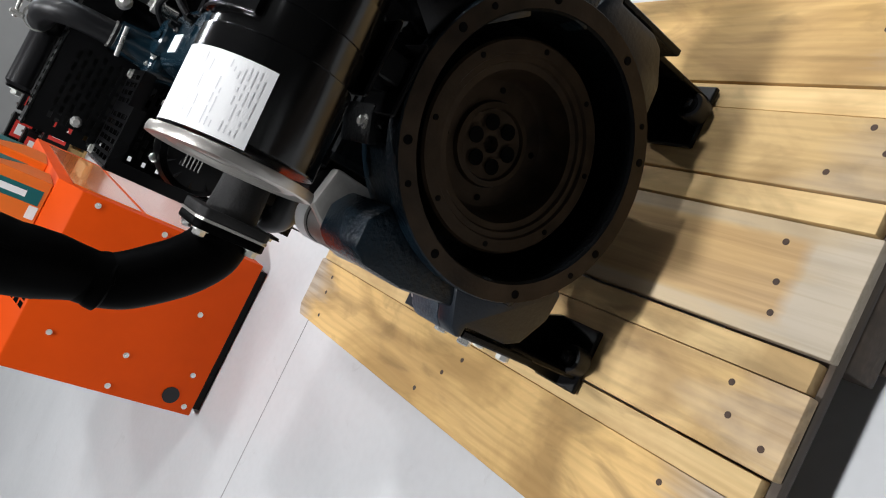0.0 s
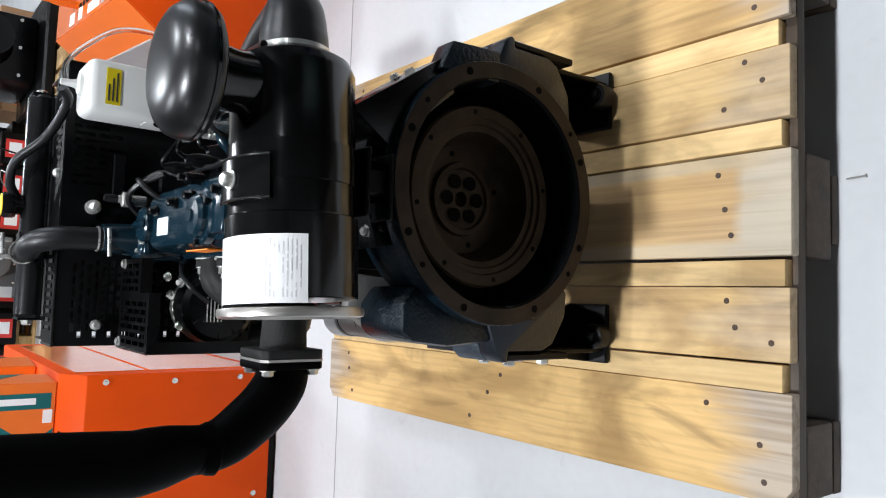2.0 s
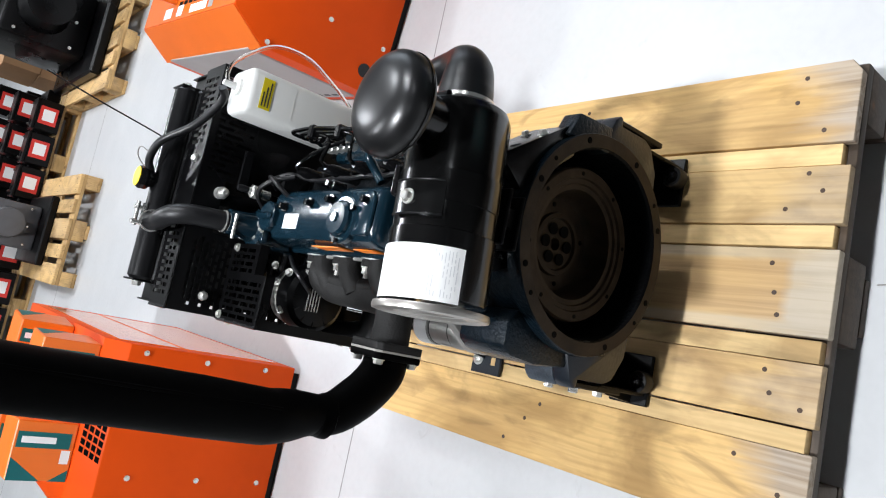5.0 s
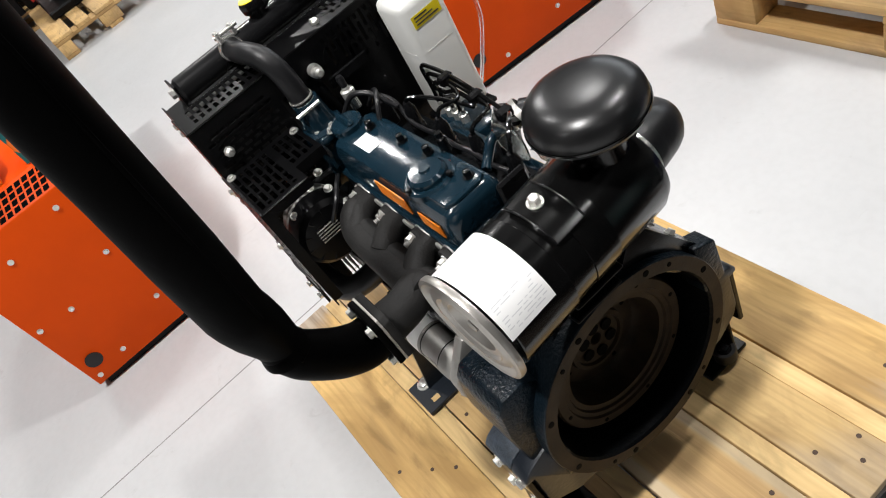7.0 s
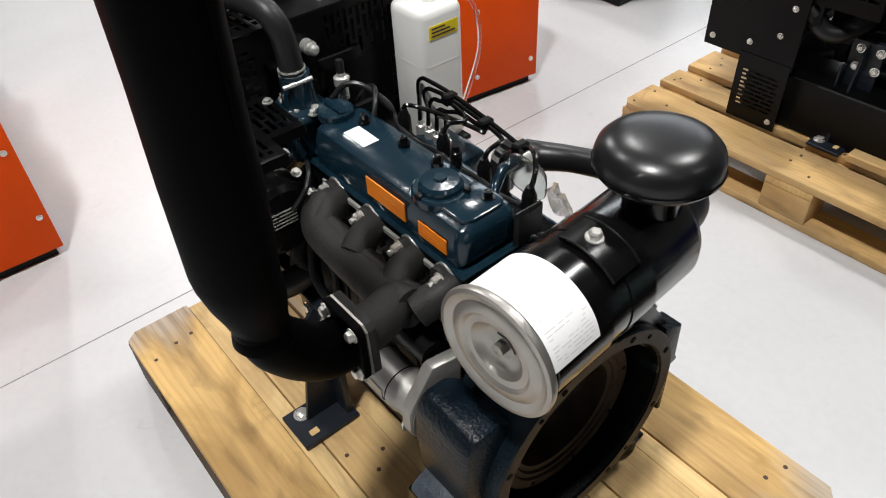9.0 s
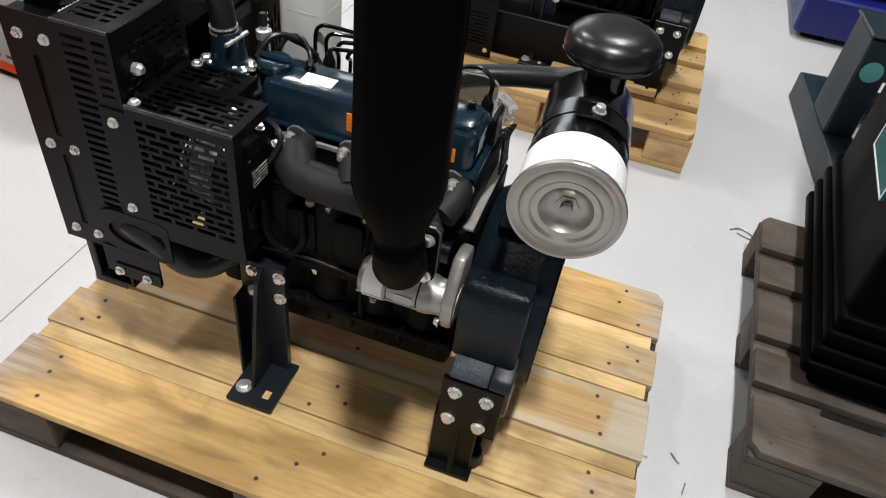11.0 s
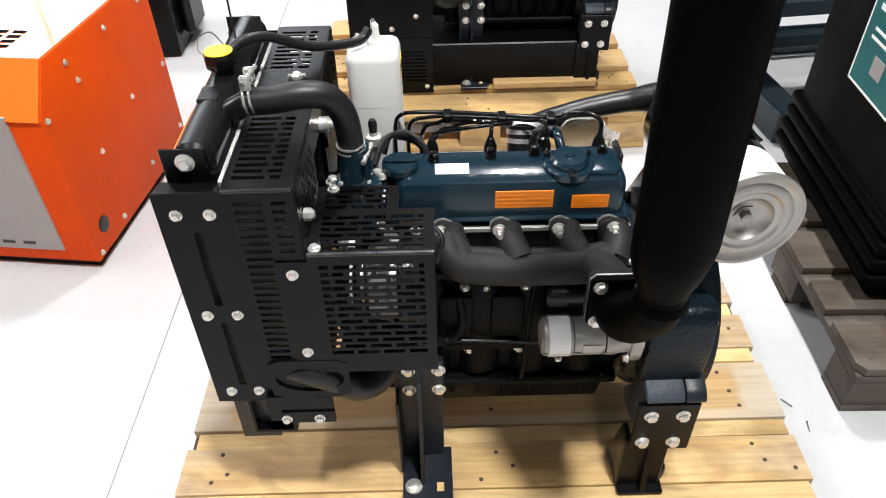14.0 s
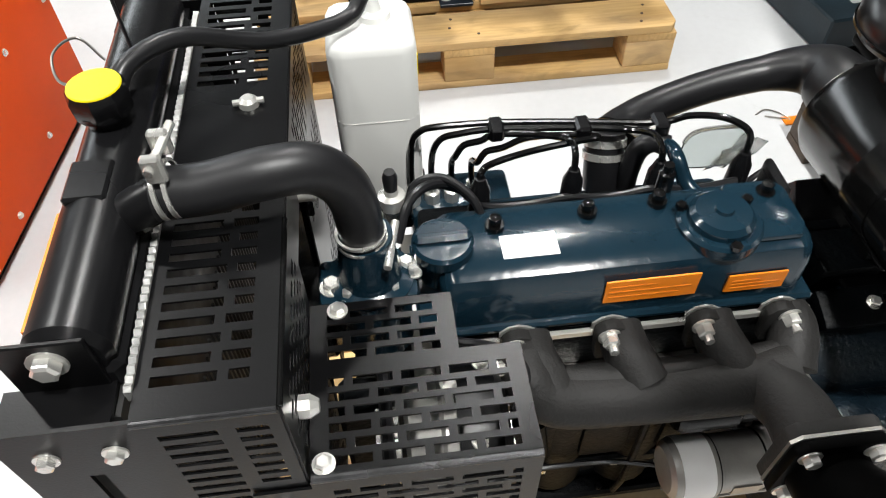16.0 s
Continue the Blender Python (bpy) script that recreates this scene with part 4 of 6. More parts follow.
def front_foot(s):
    y1 = s * 0.15
    ft = part("front_mount", B(-0.178, -0.092, min(s * 0.128, y1), max(s * 0.128, y1), 0.34, 0.428, 0.002), M_FOOT, eng, "dark slate-blue welded steel front mounting foot")
    for x in (-0.1525, -0.101):
        for z in (0.407, 0.357):
            hexbolt(ft, (x, y1, z), (0, s, 0), 0.0085, 0.007)
    part("base_plate", B(-0.172, -0.08, min(s * 0.13, s * 0.249), max(s * 0.13, s * 0.249), 0.1465, 0.156, 0.0015), M_FOOT, ft)
    part("upright", B(-0.176, -0.094, min(s * 0.135, s * 0.1485), max(s * 0.135, s * 0.1485), 0.153, 0.37, 0.0015), M_FOOT, ft)
    part("side_web", B(-0.176, -0.17, min(s * 0.148, s * 0.185), max(s * 0.148, s * 0.185), 0.153, 0.36, 0.0015), M_FOOT, ft)
    bm = bmesh.new()
    prism(bm, [(s * 0.148, 0.425), (s * 0.148, 0.153), (s * 0.215, 0.153), (s * 0.172, 0.4)], "x", -0.138, -0.131)
    part("gusset", bm, M_FOOT, ft)
    hexbolt(ft, (-0.152, s * 0.216, 0.156), (0, 0, 1), 0.011, 0.008)
    part("slot", B(-0.109, -0.096, min(s * 0.209, s * 0.227), max(s * 0.209, s * 0.227), 0.1558, 0.1566, 0.0), M_WOODL, ft, "oblong hole showing the pale pallet wood")


block_parts()
SEAT = Vector((0, -0.01, 0.004))
rocker_parts()
SEAT = Vector((0, 0, 0.004))
manifold_parts()
SEAT = Vector((0.005, 0, 0.002))
housing_parts()
SEAT = Vector((0, 0, 0))
rear_feet()
starter_parts()
front_foot(-1)
front_foot(1)


# ---- radiator, shroud and guards ----
def brick_slots(width, height, pitch, slot_h, length, gap, mu, mv, keep=None):
    """Rows of long slots in running bond inside margins mu, mv."""
    rows, v, k = [], mv, 0
    while v + slot_h <= height - mv + 1e-6:
        cuts, u = [], mu - (length + gap) / 2 * (k % 2)
        while u < width - mu:
            a, b = max(u, mu), min(u + length, width - mu)
            if b - a > 0.006 and (keep is None or keep((a + b) / 2, v)):
                cuts.append((a, b))
            u += length + gap
        rows.append((v, v + slot_h, cuts))
        v += pitch
        k += 1
    return rows


def radiator_parts():
    core = part("radiator_core", B(-0.43, -0.372, -0.222, 0.222, 0.47, 0.835), M_CORE, eng, "black finned radiator core")
    fin = mesh_of("fin", B(-0.0315, 0.0315, -0.0012, 0.0012, -0.178, 0.178), M_CORE)
    for k in range(44):
        put(new("fin", fin), core, at=pose(-0.401, -0.216 + k * 0.01, 0.652 - 0.146))
    bm = lathe(bmesh.new(), (-0.396, -0.198, 0.868), (0, 1, 0), [(0, 0.022), (0.006, 0.027), (0.39, 0.027), (0.396, 0.022)], 28)
    box(bm, -0.426, -0.368, -0.2, 0.2, 0.832, 0.858, 0.006)
    tank = part("header_tank", bm, M_SATIN, eng, "black radiator header tank")
    bm = B(-0.43, -0.37, -0.22, 0.22, 0.44, 0.475, 0.008, 2)
    part("bottom_tank", bm, M_SATIN, eng)
    zig = [(-0.215 + 0.0035 * k, 0.8525 if k % 2 else 0.8503) for k in range(123)]
    part("core_seam", prism(bmesh.new(), [(-0.215, 0.84)] + [(0.215, 0.84)] + zig[::-1], "x", -0.3665, -0.3615), M_CRIMP, core, "bare metal crimp strip")
    bm = lathe(bmesh.new(), (-0.396, -0.002, 0.882), (0, 0, 1), [(0, 0.016), (0.02, 0.016), (0.021, 0.021), (0.025, 0.021)], 24)
    part("filler_neck", bm, M_SATIN, tank)
    bm = lathe(bmesh.new(), (-0.396, -0.002, 0.902), (0, 0, 1), [(0, 0.02), (0.003, 0.022), (0.017, 0.023), (0.022, 0.0205)], 8)
    part("radiator_cap", bm, M_SATIN, tank, "octagonal dark metal radiator cap")
    part("yellow_cap_label", lathe(bmesh.new(), (-0.396, -0.002, 0.924), (0, 0, 1), [(0, 0.0198), (0.0012, 0.0193)], 24), M_YELLOW, tank, "yellow disc label on the cap")
    part("thin_wire", tube(bmesh.new(), [(-0.392, 0.085, 0.89), (-0.396, 0.095, 0.93), (-0.402, 0.115, 1.02), (-0.41, 0.14, 1.12)], 0.0016, 6), M_RUBBER, tank, "thin black wire")
    part("cap_ring", tube(bmesh.new(), [(-0.402, 0.05, 0.91), (-0.42, 0.06, 0.925), (-0.436, 0.045, 0.922), (-0.432, 0.028, 0.908), (-0.41, 0.032, 0.902)], 0.0012, 6), M_STEEL, tank, "thin wire loop")
    part("inlet_stub", tube(bmesh.new(), [(-0.385, -0.085, 0.866), (-0.362, -0.085, 0.881), (-0.34, -0.084, 0.893)], 0.0165, 20), M_SATIN, tank)
    part("pipe_weld_plate", B(-0.414, -0.384, -0.088, -0.048, 0.888, 0.8955, 0.002), M_SATIN, tank, "black metal pad on the tank")
    part("sticker", B(-0.4245, -0.4225, -0.18, -0.08, 0.866, 0.876), M_WARN, tank, "orange strip sticker along the tank")
    for s in (-1, 1):
        fr = part("end_bracket", B(-0.434, -0.378, min(s * 0.198, s * 0.202), max(s * 0.198, s * 0.202), 0.84, 0.89, 0.001), M_BLACK, tank)
        box_b = bmesh.new()
        box(box_b, -0.445, -0.375, min(s * 0.2, s * 0.236), max(s * 0.2, s * 0.236), 0.838, 0.842)
        part("ledge", box_b, M_BLACK, tank)
        hexbolt(fr, (-0.405, s * 0.202, 0.872), (0, s, 0), 0.0085, 0.008)
        # side plate with two long slots
        bm = bmesh.new()
        ya = s * 0.2335
        slotted(bm, (-0.446, ya, 0.448), (1, 0, 0), (0, 0, 1), (0, s, 0), 0.094, 0.402, [(0.04, 0.175, [(0.04, 0.05)]), (0.21, 0.34, [(0.04, 0.05)])], 0.003)
        sp = part("side_plate", bm, M_BLACK, eng, "black radiator side plate with long slots")
        for x in (-0.421, -0.379):
            for z in (0.817, 0.64, 0.474):
                hexbolt(sp, (x, s * 0.2365, z), (0, s, 0), 0.0057, 0.0055)
    # fan shroud
    for s in (-1, 1):
        bm = bmesh.new()
        rows = []
        for k in range(23):
            v = 0.088 + k * 0.0128
            cuts = [(0.005, 0.04 - 0.0003 * (15 - k))] if k < 15 else [(0.005, 0.041)]
            if k > 15:
                cuts.append((0.052, 0.072))
            rows.append((v, v + 0.0062, cuts))
        slotted(bm, (-0.352, s * 0.2385, 0.462), (1, 0, 0), (0, 0, 1), (0, s, 0), 0.081, 0.392, rows, 0.002)
        sh = part("shroud_side", bm, M_BLACK, eng, "black slotted side of the fan shroud")
        if s < 0:
            for z in (0.719, 0.567):
                hexbolt(sh, (-0.29, s * 0.2435, z), (0, s, 0), 0.0057, 0.0055)
    bm = bmesh.new()
    rows = []
    for k in range(31):
        v = 0.022 + k * 0.0142
        cuts = []
        if v < 0.165 or v > 0.31:
            cuts = [(0.009, 0.045), (0.052, 0.07)] if k % 2 else [(0.009, 0.05), (0.057, 0.07)]
        rows.append((v, v + 0.0076, cuts))
    slotted(bm, (-0.359, -0.238, 0.8525), (1, 0, 0), (0, 1, 0), (0, 0, 1), 0.088, 0.476, rows, 0.002)
    part("shroud_top", bm, M_BLACK, eng, "black slotted top of the fan shroud")
    # engine side of the shroud, with the open middle for the fan drive
    for s in (-1, 1):
        bm = bmesh.new()
        if s > 0:
            slotted(bm, (-0.2715, 0.02, 0.465), (0, 0, 1), (0, 1, 0), (1, 0, 0), 0.388, 0.2185, brick_slots(0.388, 0.2185, 0.012, 0.0062, 0.037, 0.007, 0.012, 0.012, lambda u, v: not 0.268 < u < 0.306 and math.hypot(v, u - 0.19) > 0.13), 0.002)
        else:
            slotted(bm, (-0.2715, -0.2385, 0.465), (0, 1, 0), (0, 0, 1), (1, 0, 0), 0.155, 0.388, brick_slots(0.155, 0.388, 0.0118, 0.006, 0.014, 0.006, 0.012, 0.016), 0.002)
        part("shroud_back", bm, M_BLACK, eng, "black back of the fan shroud")
    part("shroud_crossbar", B(-0.2715, -0.2695, -0.0835, 0.02, 0.8, 0.853, 0.0), M_BLACK, eng)
    part("shroud_bar", B(-0.269, -0.262, 0.006, 0.09, 0.756, 0.777, 0.002), M_SATIN, eng, "black stiffening bar on the shroud")
    part("stud", lathe(bmesh.new(), (-0.2694, -0.006, 0.806), (1, 0, 0), [(0, 0.012), (0.014, 0.012), (0.015, 0.009), (0.026, 0.009), (0.03, 0.005)], 12), M_ZINC, eng, "zinc stud with a nut on the shroud")
    part("top_bolt", tube(lathe(bmesh.new(), (-0.303, 0.051, 0.8546), (0, 0, 1), [(0, 0.009), (0.005, 0.008), (0.008, 0.005)], 12), [(-0.316, 0.05, 0.858), (-0.29, 0.052, 0.858)], 0.0028, 8, smooth=False), M_ZINC, eng)
    part("top_bolt", lathe(bmesh.new(), (-0.2694, -0.205, 0.79), (1, 0, 0), [(0, 0.009), (0.008, 0.009), (0.014, 0.005)], 8), M_ZINC, eng)
    # lower plate with round opening and the hose in it
    bm = bmesh.new()
    cx, cz, rx, rz = -0.295, 0.505, 0.052, 0.028
    inner = [(cx + rx * math.cos(2 * math.pi * k / 24), cz + rz * math.sin(2 * math.pi * k / 24)) for k in range(24)]
    outer = []
    for k in range(24):
        c, s_ = math.cos(2 * math.pi * k / 24), math.sin(2 * math.pi * k / 24)
        q = max(abs(c) / 0.06, abs(s_) / 0.042)
        outer.append((cx + c / q, cz + s_ / q))
    vi = [[bm.verts.new((p[0], y, p[1])) for p in ring] for y in (-0.2445, -0.241) for ring in (inner, outer)]
    for k in range(24):
        j = (k + 1) % 24
        bm.faces.new((vi[0][k], vi[0][j], vi[1][j], vi[1][k]))
        bm.faces.new((vi[2][k], vi[2][j], vi[3][j], vi[3][k]))
        bm.faces.new((vi[0][k], vi[0][j], vi[2][j], vi[2][k]))
        bm.faces.new((vi[1][k], vi[1][j], vi[3][j], vi[3][k]))
    box(bm, -0.37, -0.266, -0.2445, -0.241, 0.405, 0.464)
    box(bm, -0.35, -0.266, -0.2475, -0.2446, 0.402, 0.43, 0.001)
    lp = part("hose_plate", bm, M_BLACK, eng, "black plate with an oval opening for the hose")
    for x in (-0.343, -0.291):
        hexbolt(lp, (x, -0.2475, 0.414), (0, -1, 0), 0.006, 0.006)
    part("lower_hose", tube(bmesh.new(), [(-0.37, -0.17, 0.455), (-0.345, -0.205, 0.492), (-0.305, -0.224, 0.507), (-0.265, -0.222, 0.482), (-0.235, -0.215, 0.452), (-0.205, -0.2, 0.444), (-0.18, -0.17, 0.455), (-0.165, -0.12, 0.47)], 0.024, 20), M_RUBBER, eng, "black rubber lower coolant hose")
    # feet under the radiator
    for s in (-1, 1):
        bm = bmesh.new()
        box(bm, -0.405, -0.335, min(s * 0.17, s * 0.235), max(s * 0.17, s * 0.235), 0.362, 0.369, 0.001)
        box(bm, -0.405, -0.399, min(s * 0.17, s * 0.235), max(s * 0.17, s * 0.235), 0.367, 0.45, 0.001)
        box(bm, -0.405, -0.335, min(s * 0.17, s * 0.176), max(s * 0.17, s * 0.176), 0.367, 0.45, 0.001)
        box(bm, -0.341, -0.335, min(s * 0.17, s * 0.235), max(s * 0.17, s * 0.235), 0.367, 0.452, 0.001)
        ft = part("radiator_foot", bm, M_BLACK, eng, "black bracket with a rubber mount under the radiator")
        part("rubber_mount", cyl(bmesh.new(), (-0.37, s * 0.205, 0.369), (-0.37, s * 0.205, 0.44), 0.014, 14, 0.002), M_RUBBER, ft)
    # support rails from the engine to the radiator
    for s in (-1, 1):
        part("radiator_rail", B(-0.41, -0.18, min(s * 0.12, s * 0.145), max(s * 0.12, s * 0.145), 0.4, 0.44, 0.003), M_BLACK, eng)
    # belt guard
    bm = bmesh.new()
    slotted(bm, (-0.268, -0.242, 0.548), (1, 0, 0), (0, 0, 1), (0, -1, 0), 0.167, 0.203, brick_slots(0.167, 0.203, 0.0128, 0.0076, 0.031, 0.0065, 0.014, 0.012), 0.002)
    g1 = part("guard_front", bm, M_BLACK, eng, "black slotted belt guard front")
    bm = bmesh.new()
    slotted(bm, (-0.268, -0.242, 0.751), (1, 0, 0), (0, 1, 0), (0, 0, 1), 0.167, 0.094, brick_slots(0.167, 0.094, 0.0128, 0.0076, 0.031, 0.0065, 0.014, 0.008), 0.002)
    slotted(bm, (-0.268, -0.148, 0.751), (1, 0, 0), (0, 1, 0), (0, 0, 1), 0.118, 0.056, brick_slots(0.118, 0.056, 0.0128, 0.0076, 0.031, 0.0065, 0.014, 0.002), 0.002)
    part("guard_top", bm, M_BLACK, eng, "black slotted belt guard top with a step")
    bm = bmesh.new()
    box(bm, -0.1035, -0.1015, -0.242, -0.225, 0.53, 0.751)
    box(bm, -0.1035, -0.1015, -0.225, -0.148, 0.735, 0.751)
    box(bm, -0.1520, -0.1500, -0.148, -0.092, 0.735, 0.751)
    box(bm, -0.268, -0.1, -0.2435, -0.241, 0.52, 0.55)
    box(bm, -0.31, -0.2681, -0.2435, -0.2412, 0.545, 0.74)
    part("guard_edge", bm, M_BLACK, eng)
    # the two outer folds carry their highlight in a lighter grey
    part("folded_edge", cyl(bmesh.new(), (-0.267, -0.2415, 0.7515), (-0.1015, -0.2415, 0.7515), 0.0034, 10), M_EDGE, eng, "rounded fold along the guard")
    part("folded_edge", cyl(bmesh.new(), (-0.358, -0.2395, 0.8535), (-0.272, -0.2395, 0.8535), 0.0026, 10), M_EDGE, eng, "rounded fold along the shroud")
    part("folded_edge", cyl(bmesh.new(), (-0.2705, -0.238, 0.8535), (-0.2705, -0.085, 0.8535), 0.0022, 10), M_GLOSS, eng, "rounded fold along the shroud")
    for p in ((-0.258, -0.232, 0.753), (-0.245, -0.1, 0.753)):
        hexbolt(g1, p, (0, 0, 1), 0.006, 0.005, material=M_ZINC)
    # alternator behind the guard
    bm = lathe(bmesh.new(), (-0.2, -0.168, 0.635), (1, 0, 0), [(0, 0.045), (0.004, 0.056), (0.03, 0.06), (0.034, 0.056), (0.05, 0.056), (0.06, 0.05)], 28)
    al = part("alternator", bm, M_ALU, eng, "bare aluminium alternator behind the slotted guard")
    bm = lathe(bmesh.new(), (-0.155, -0.168, 0.635), (1, 0, 0), [(0, 0.0635), (0.02, 0.064), (0.036, 0.061), (0.044, 0.052), (0.047, 0.03)], 32)
    rc = part("rear_cover", bm, M_BLACK, al, "black plastic rear cover")
    for k in range(12):
        a = 2 * math.pi * k / 12
        o = Vector((-0.112, -0.168 + 0.042 * math.cos(a), 0.635 + 0.042 * math.sin(a)))
        bm = tube(bmesh.new(), [o - Vector((0, math.cos(a), math.sin(a))) * 0.01, o + Vector((0, math.cos(a), math.sin(a))) * 0.01], 0.003, 6, smooth=False)
        part("cover_rib", bm, M_BLACK, rc)
    bm = B(-0.134, -0.108, -0.195, -0.15, 0.63, 0.664, 0.002)
    pl = part("plug", bm, M_SATIN, al, "black plug with bright ribs")
    for k in range(5):
        part("plug_rib", B(-0.108, -0.1065, -0.193, -0.152, 0.633 + k * 0.006, 0.6348 + k * 0.006), M_ZINC, pl)
    part("alternator_wire", tube(bmesh.new(), [(-0.1, -0.16, 0.66), (-0.09, -0.14, 0.69), (-0.11, -0.12, 0.7), (-0.15, -0.1, 0.69)], 0.004, 8), M_RUBBER, al)
    for x, y, z in ((-0.13, -0.13, 0.695), (-0.14, -0.2, 0.69), (-0.11, -0.12, 0.665), (-0.125, -0.215, 0.655), (-0.16, -0.15, 0.7), (-0.18, -0.12, 0.7)):
        hexbolt(al, (x, y, z), (0.4, 0, 0.9), 0.0055, 0.006)
    bm = lathe(bmesh.new(), (-0.225, -0.168, 0.635), (1, 0, 0), [(0, 0.034), (0.004, 0.034), (0.01, 0.026), (0.016, 0.034), (0.02, 0.034)], 24)
    part("alternator_pulley", bm, M_ZINC, al)
    part("fan_belt", tube(bmesh.new(), [(-0.215, -0.2, 0.64), (-0.215, -0.17, 0.667), (-0.215, 0.0, 0.655), (-0.215, 0.032, 0.62), (-0.215, 0.06, 0.45), (-0.215, 0.0, 0.375), (-0.215, -0.06, 0.42), (-0.215, -0.195, 0.61), (-0.215, -0.2, 0.64)], 0.006, 8), M_RUBBER, eng)


def cooling_parts():
    hs = part("upper_hose", tube(bmesh.new(), [(-0.352, -0.085, 0.89), (-0.315, -0.083, 0.89), (-0.275, -0.078, 0.894), (-0.243, -0.07, 0.886), (-0.223, -0.064, 0.855), (-0.217, -0.062, 0.8)], 0.0188, 22), M_RUBBER, eng, "thick black rubber upper coolant hose")
    for p, d in (((-0.342, -0.085, 0.894), (1, 0.03, 0.1)), ((-0.2185, -0.062, 0.802), (0.05, 0, -1))):
        bm = bmesh.new()
        for off in (-0.004, 0.004):
            o = Vector(p) + Vector(d).normalized() * off
            lathe(bm, o, d, [(-0.0015, 0.0189), (-0.0015, 0.0212), (0.0015, 0.0212), (0.0015, 0.0189)], 28, caps=False)
        cl = part("hose_clamp", bm, M_ZINC, hs, "wire hose clamp")
    part("clamp_screw", cyl(bmesh.new(), (-0.345, -0.1, 0.922), (-0.335, -0.055, 0.926), 0.0035, 10), M_ZINC, hs)
    part("clamp_lug", B(-0.349, -0.335, -0.098, -0.09, 0.91, 0.932, 0.002), M_ZINC, hs)
    part("clamp_lug", B(-0.349, -0.335, -0.07, -0.062, 0.91, 0.93, 0.002), M_ZINC, hs)
    part("clamp_screw", cyl(bmesh.new(), (-0.2, -0.09, 0.79), (-0.19, -0.045, 0.795), 0.0035, 10), M_ZINC, hs)
    bm = lathe(bmesh.new(), (-0.216, -0.06, 0.66), (0, 0, 1), [(0, 0.034), (0.05, 0.034), (0.07, 0.038), (0.085, 0.038), (0.09, 0.028), (0.115, 0.025), (0.14, 0.023)], 28)
    box(bm, -0.262, -0.175, -0.085, -0.035, 0.727, 0.744, 0.006, 2)
    th = part("thermostat_housing", bm, M_BLUE, eng, "glossy dark teal thermostat housing with zinc bolts")
    for p in ((-0.234, -0.04, 0.744), (-0.197, -0.078, 0.744), (-0.178, -0.062, 0.744), (-0.236, -0.08, 0.744)):
        hexbolt(th, p, (0, 0.2, 1), 0.005, 0.007)
    hexbolt(th, (-0.25, -0.068, 0.744), (0, 0, 1), 0.0075, 0.008)
    hexbolt(th, (-0.184, -0.052, 0.744), (0, 0, 1), 0.0065, 0.008)
    bm = lathe(bmesh.new(), (-0.191, 0.004, 0.742), (0, 0, 1), [(0, 0.009), (0.022, 0.009), (0.023, 0.0125), (0.036, 0.0125), (0.038, 0.007), (0.05, 0.005)], 12)
    part("temperature_sender", bm, M_ZINC, eng, "zinc temperature sender with a black boot")
    part("sender_boot", lathe(bmesh.new(), (-0.191, 0.004, 0.784), (0, 0, 1), [(0, 0.006), (0.016, 0.007), (0.022, 0.005)], 12), M_RUBBER, eng)
    part("bypass_hose", tube(bmesh.new(), [(-0.19, -0.025, 0.745), (-0.175, 0.0, 0.772), (-0.15, 0.022, 0.768), (-0.118, 0.042, 0.735)], 0.0048, 10), M_RUBBER, eng)
    part("cap_hose", tube(bmesh.new(), [(-0.178, 0.018, 0.735), (-0.168, 0.034, 0.757), (-0.142, 0.03, 0.767), (-0.117, 0.012, 0.757), (-0.106, -0.004, 0.735)], 0.0042, 10), M_RUBBER, eng, "thin black hose looped round the filler cap")
    # coolant bottle
    bm = B(-0.24, -0.152, 0.133, 0.221, 0.6, 0.849, 0.016, 4)
    bt = part("coolant_bottle", bm, M_BOTTLE, eng, "milky white plastic coolant bottle")
    part("bottle_seam", prism(bmesh.new(), [(-0.196 + sx * (0.028 + 0.0163 * math.cos(radians(q))), 0.177 + sy * (0.028 + 0.0163 * math.sin(radians(q)))) for sx, sy, arc in ((1, 1, (0, 30, 60, 90)), (-1, 1, (90, 60, 30, 0)), (-1, -1, (0, 30, 60, 90)), (1, -1, (90, 60, 30, 0))) for q in arc], "z", 0.7535, 0.7550), M_BOTTLE, bt)
    part("bottle_cap", lathe(bmesh.new(), (-0.19, 0.18, 0.848), (0, 0, 1), [(0, 0.017), (0.007, 0.016), (0.009, 0.008), (0.016, 0.006), (0.032, 0.005)], 18), M_BOTTLE, bt, "white cap with a hose nipple")
    yl = part("yellow_label", B(-0.1525, -0.1513, 0.148, 0.206, 0.8, 0.822), M_YELLOW, bt, "yellow label with black print")
    bm = bmesh.new()
    for k in range(3):
        box(bm, -0.1514, -0.1509, 0.153, 0.2 - 0.01 * k, 0.804 + k * 0.006, 0.8065 + k * 0.006)
    part("print", bm, M_PRINTK, bt)
    part("bottle_bracket", B(-0.25, -0.145, 0.13, 0.225, 0.59, 0.599, 0.002), M_BLACK, eng)
    part("bracket_arm", B(-0.25, -0.238, 0.2, 0.238, 0.5, 0.62, 0.002), M_BLACK, eng)
    part("overflow_hose", tube(bmesh.new(), [(-0.392, 0.008, 0.9), (-0.38, 0.035, 0.915), (-0.345, 0.07, 0.912), (-0.29, 0.105, 0.88), (-0.24, 0.138, 0.866), (-0.212, 0.16, 0.864), (-0.2, 0.172, 0.876)], 0.0078, 12), M_RUBBER, eng, "thin black overflow hose")
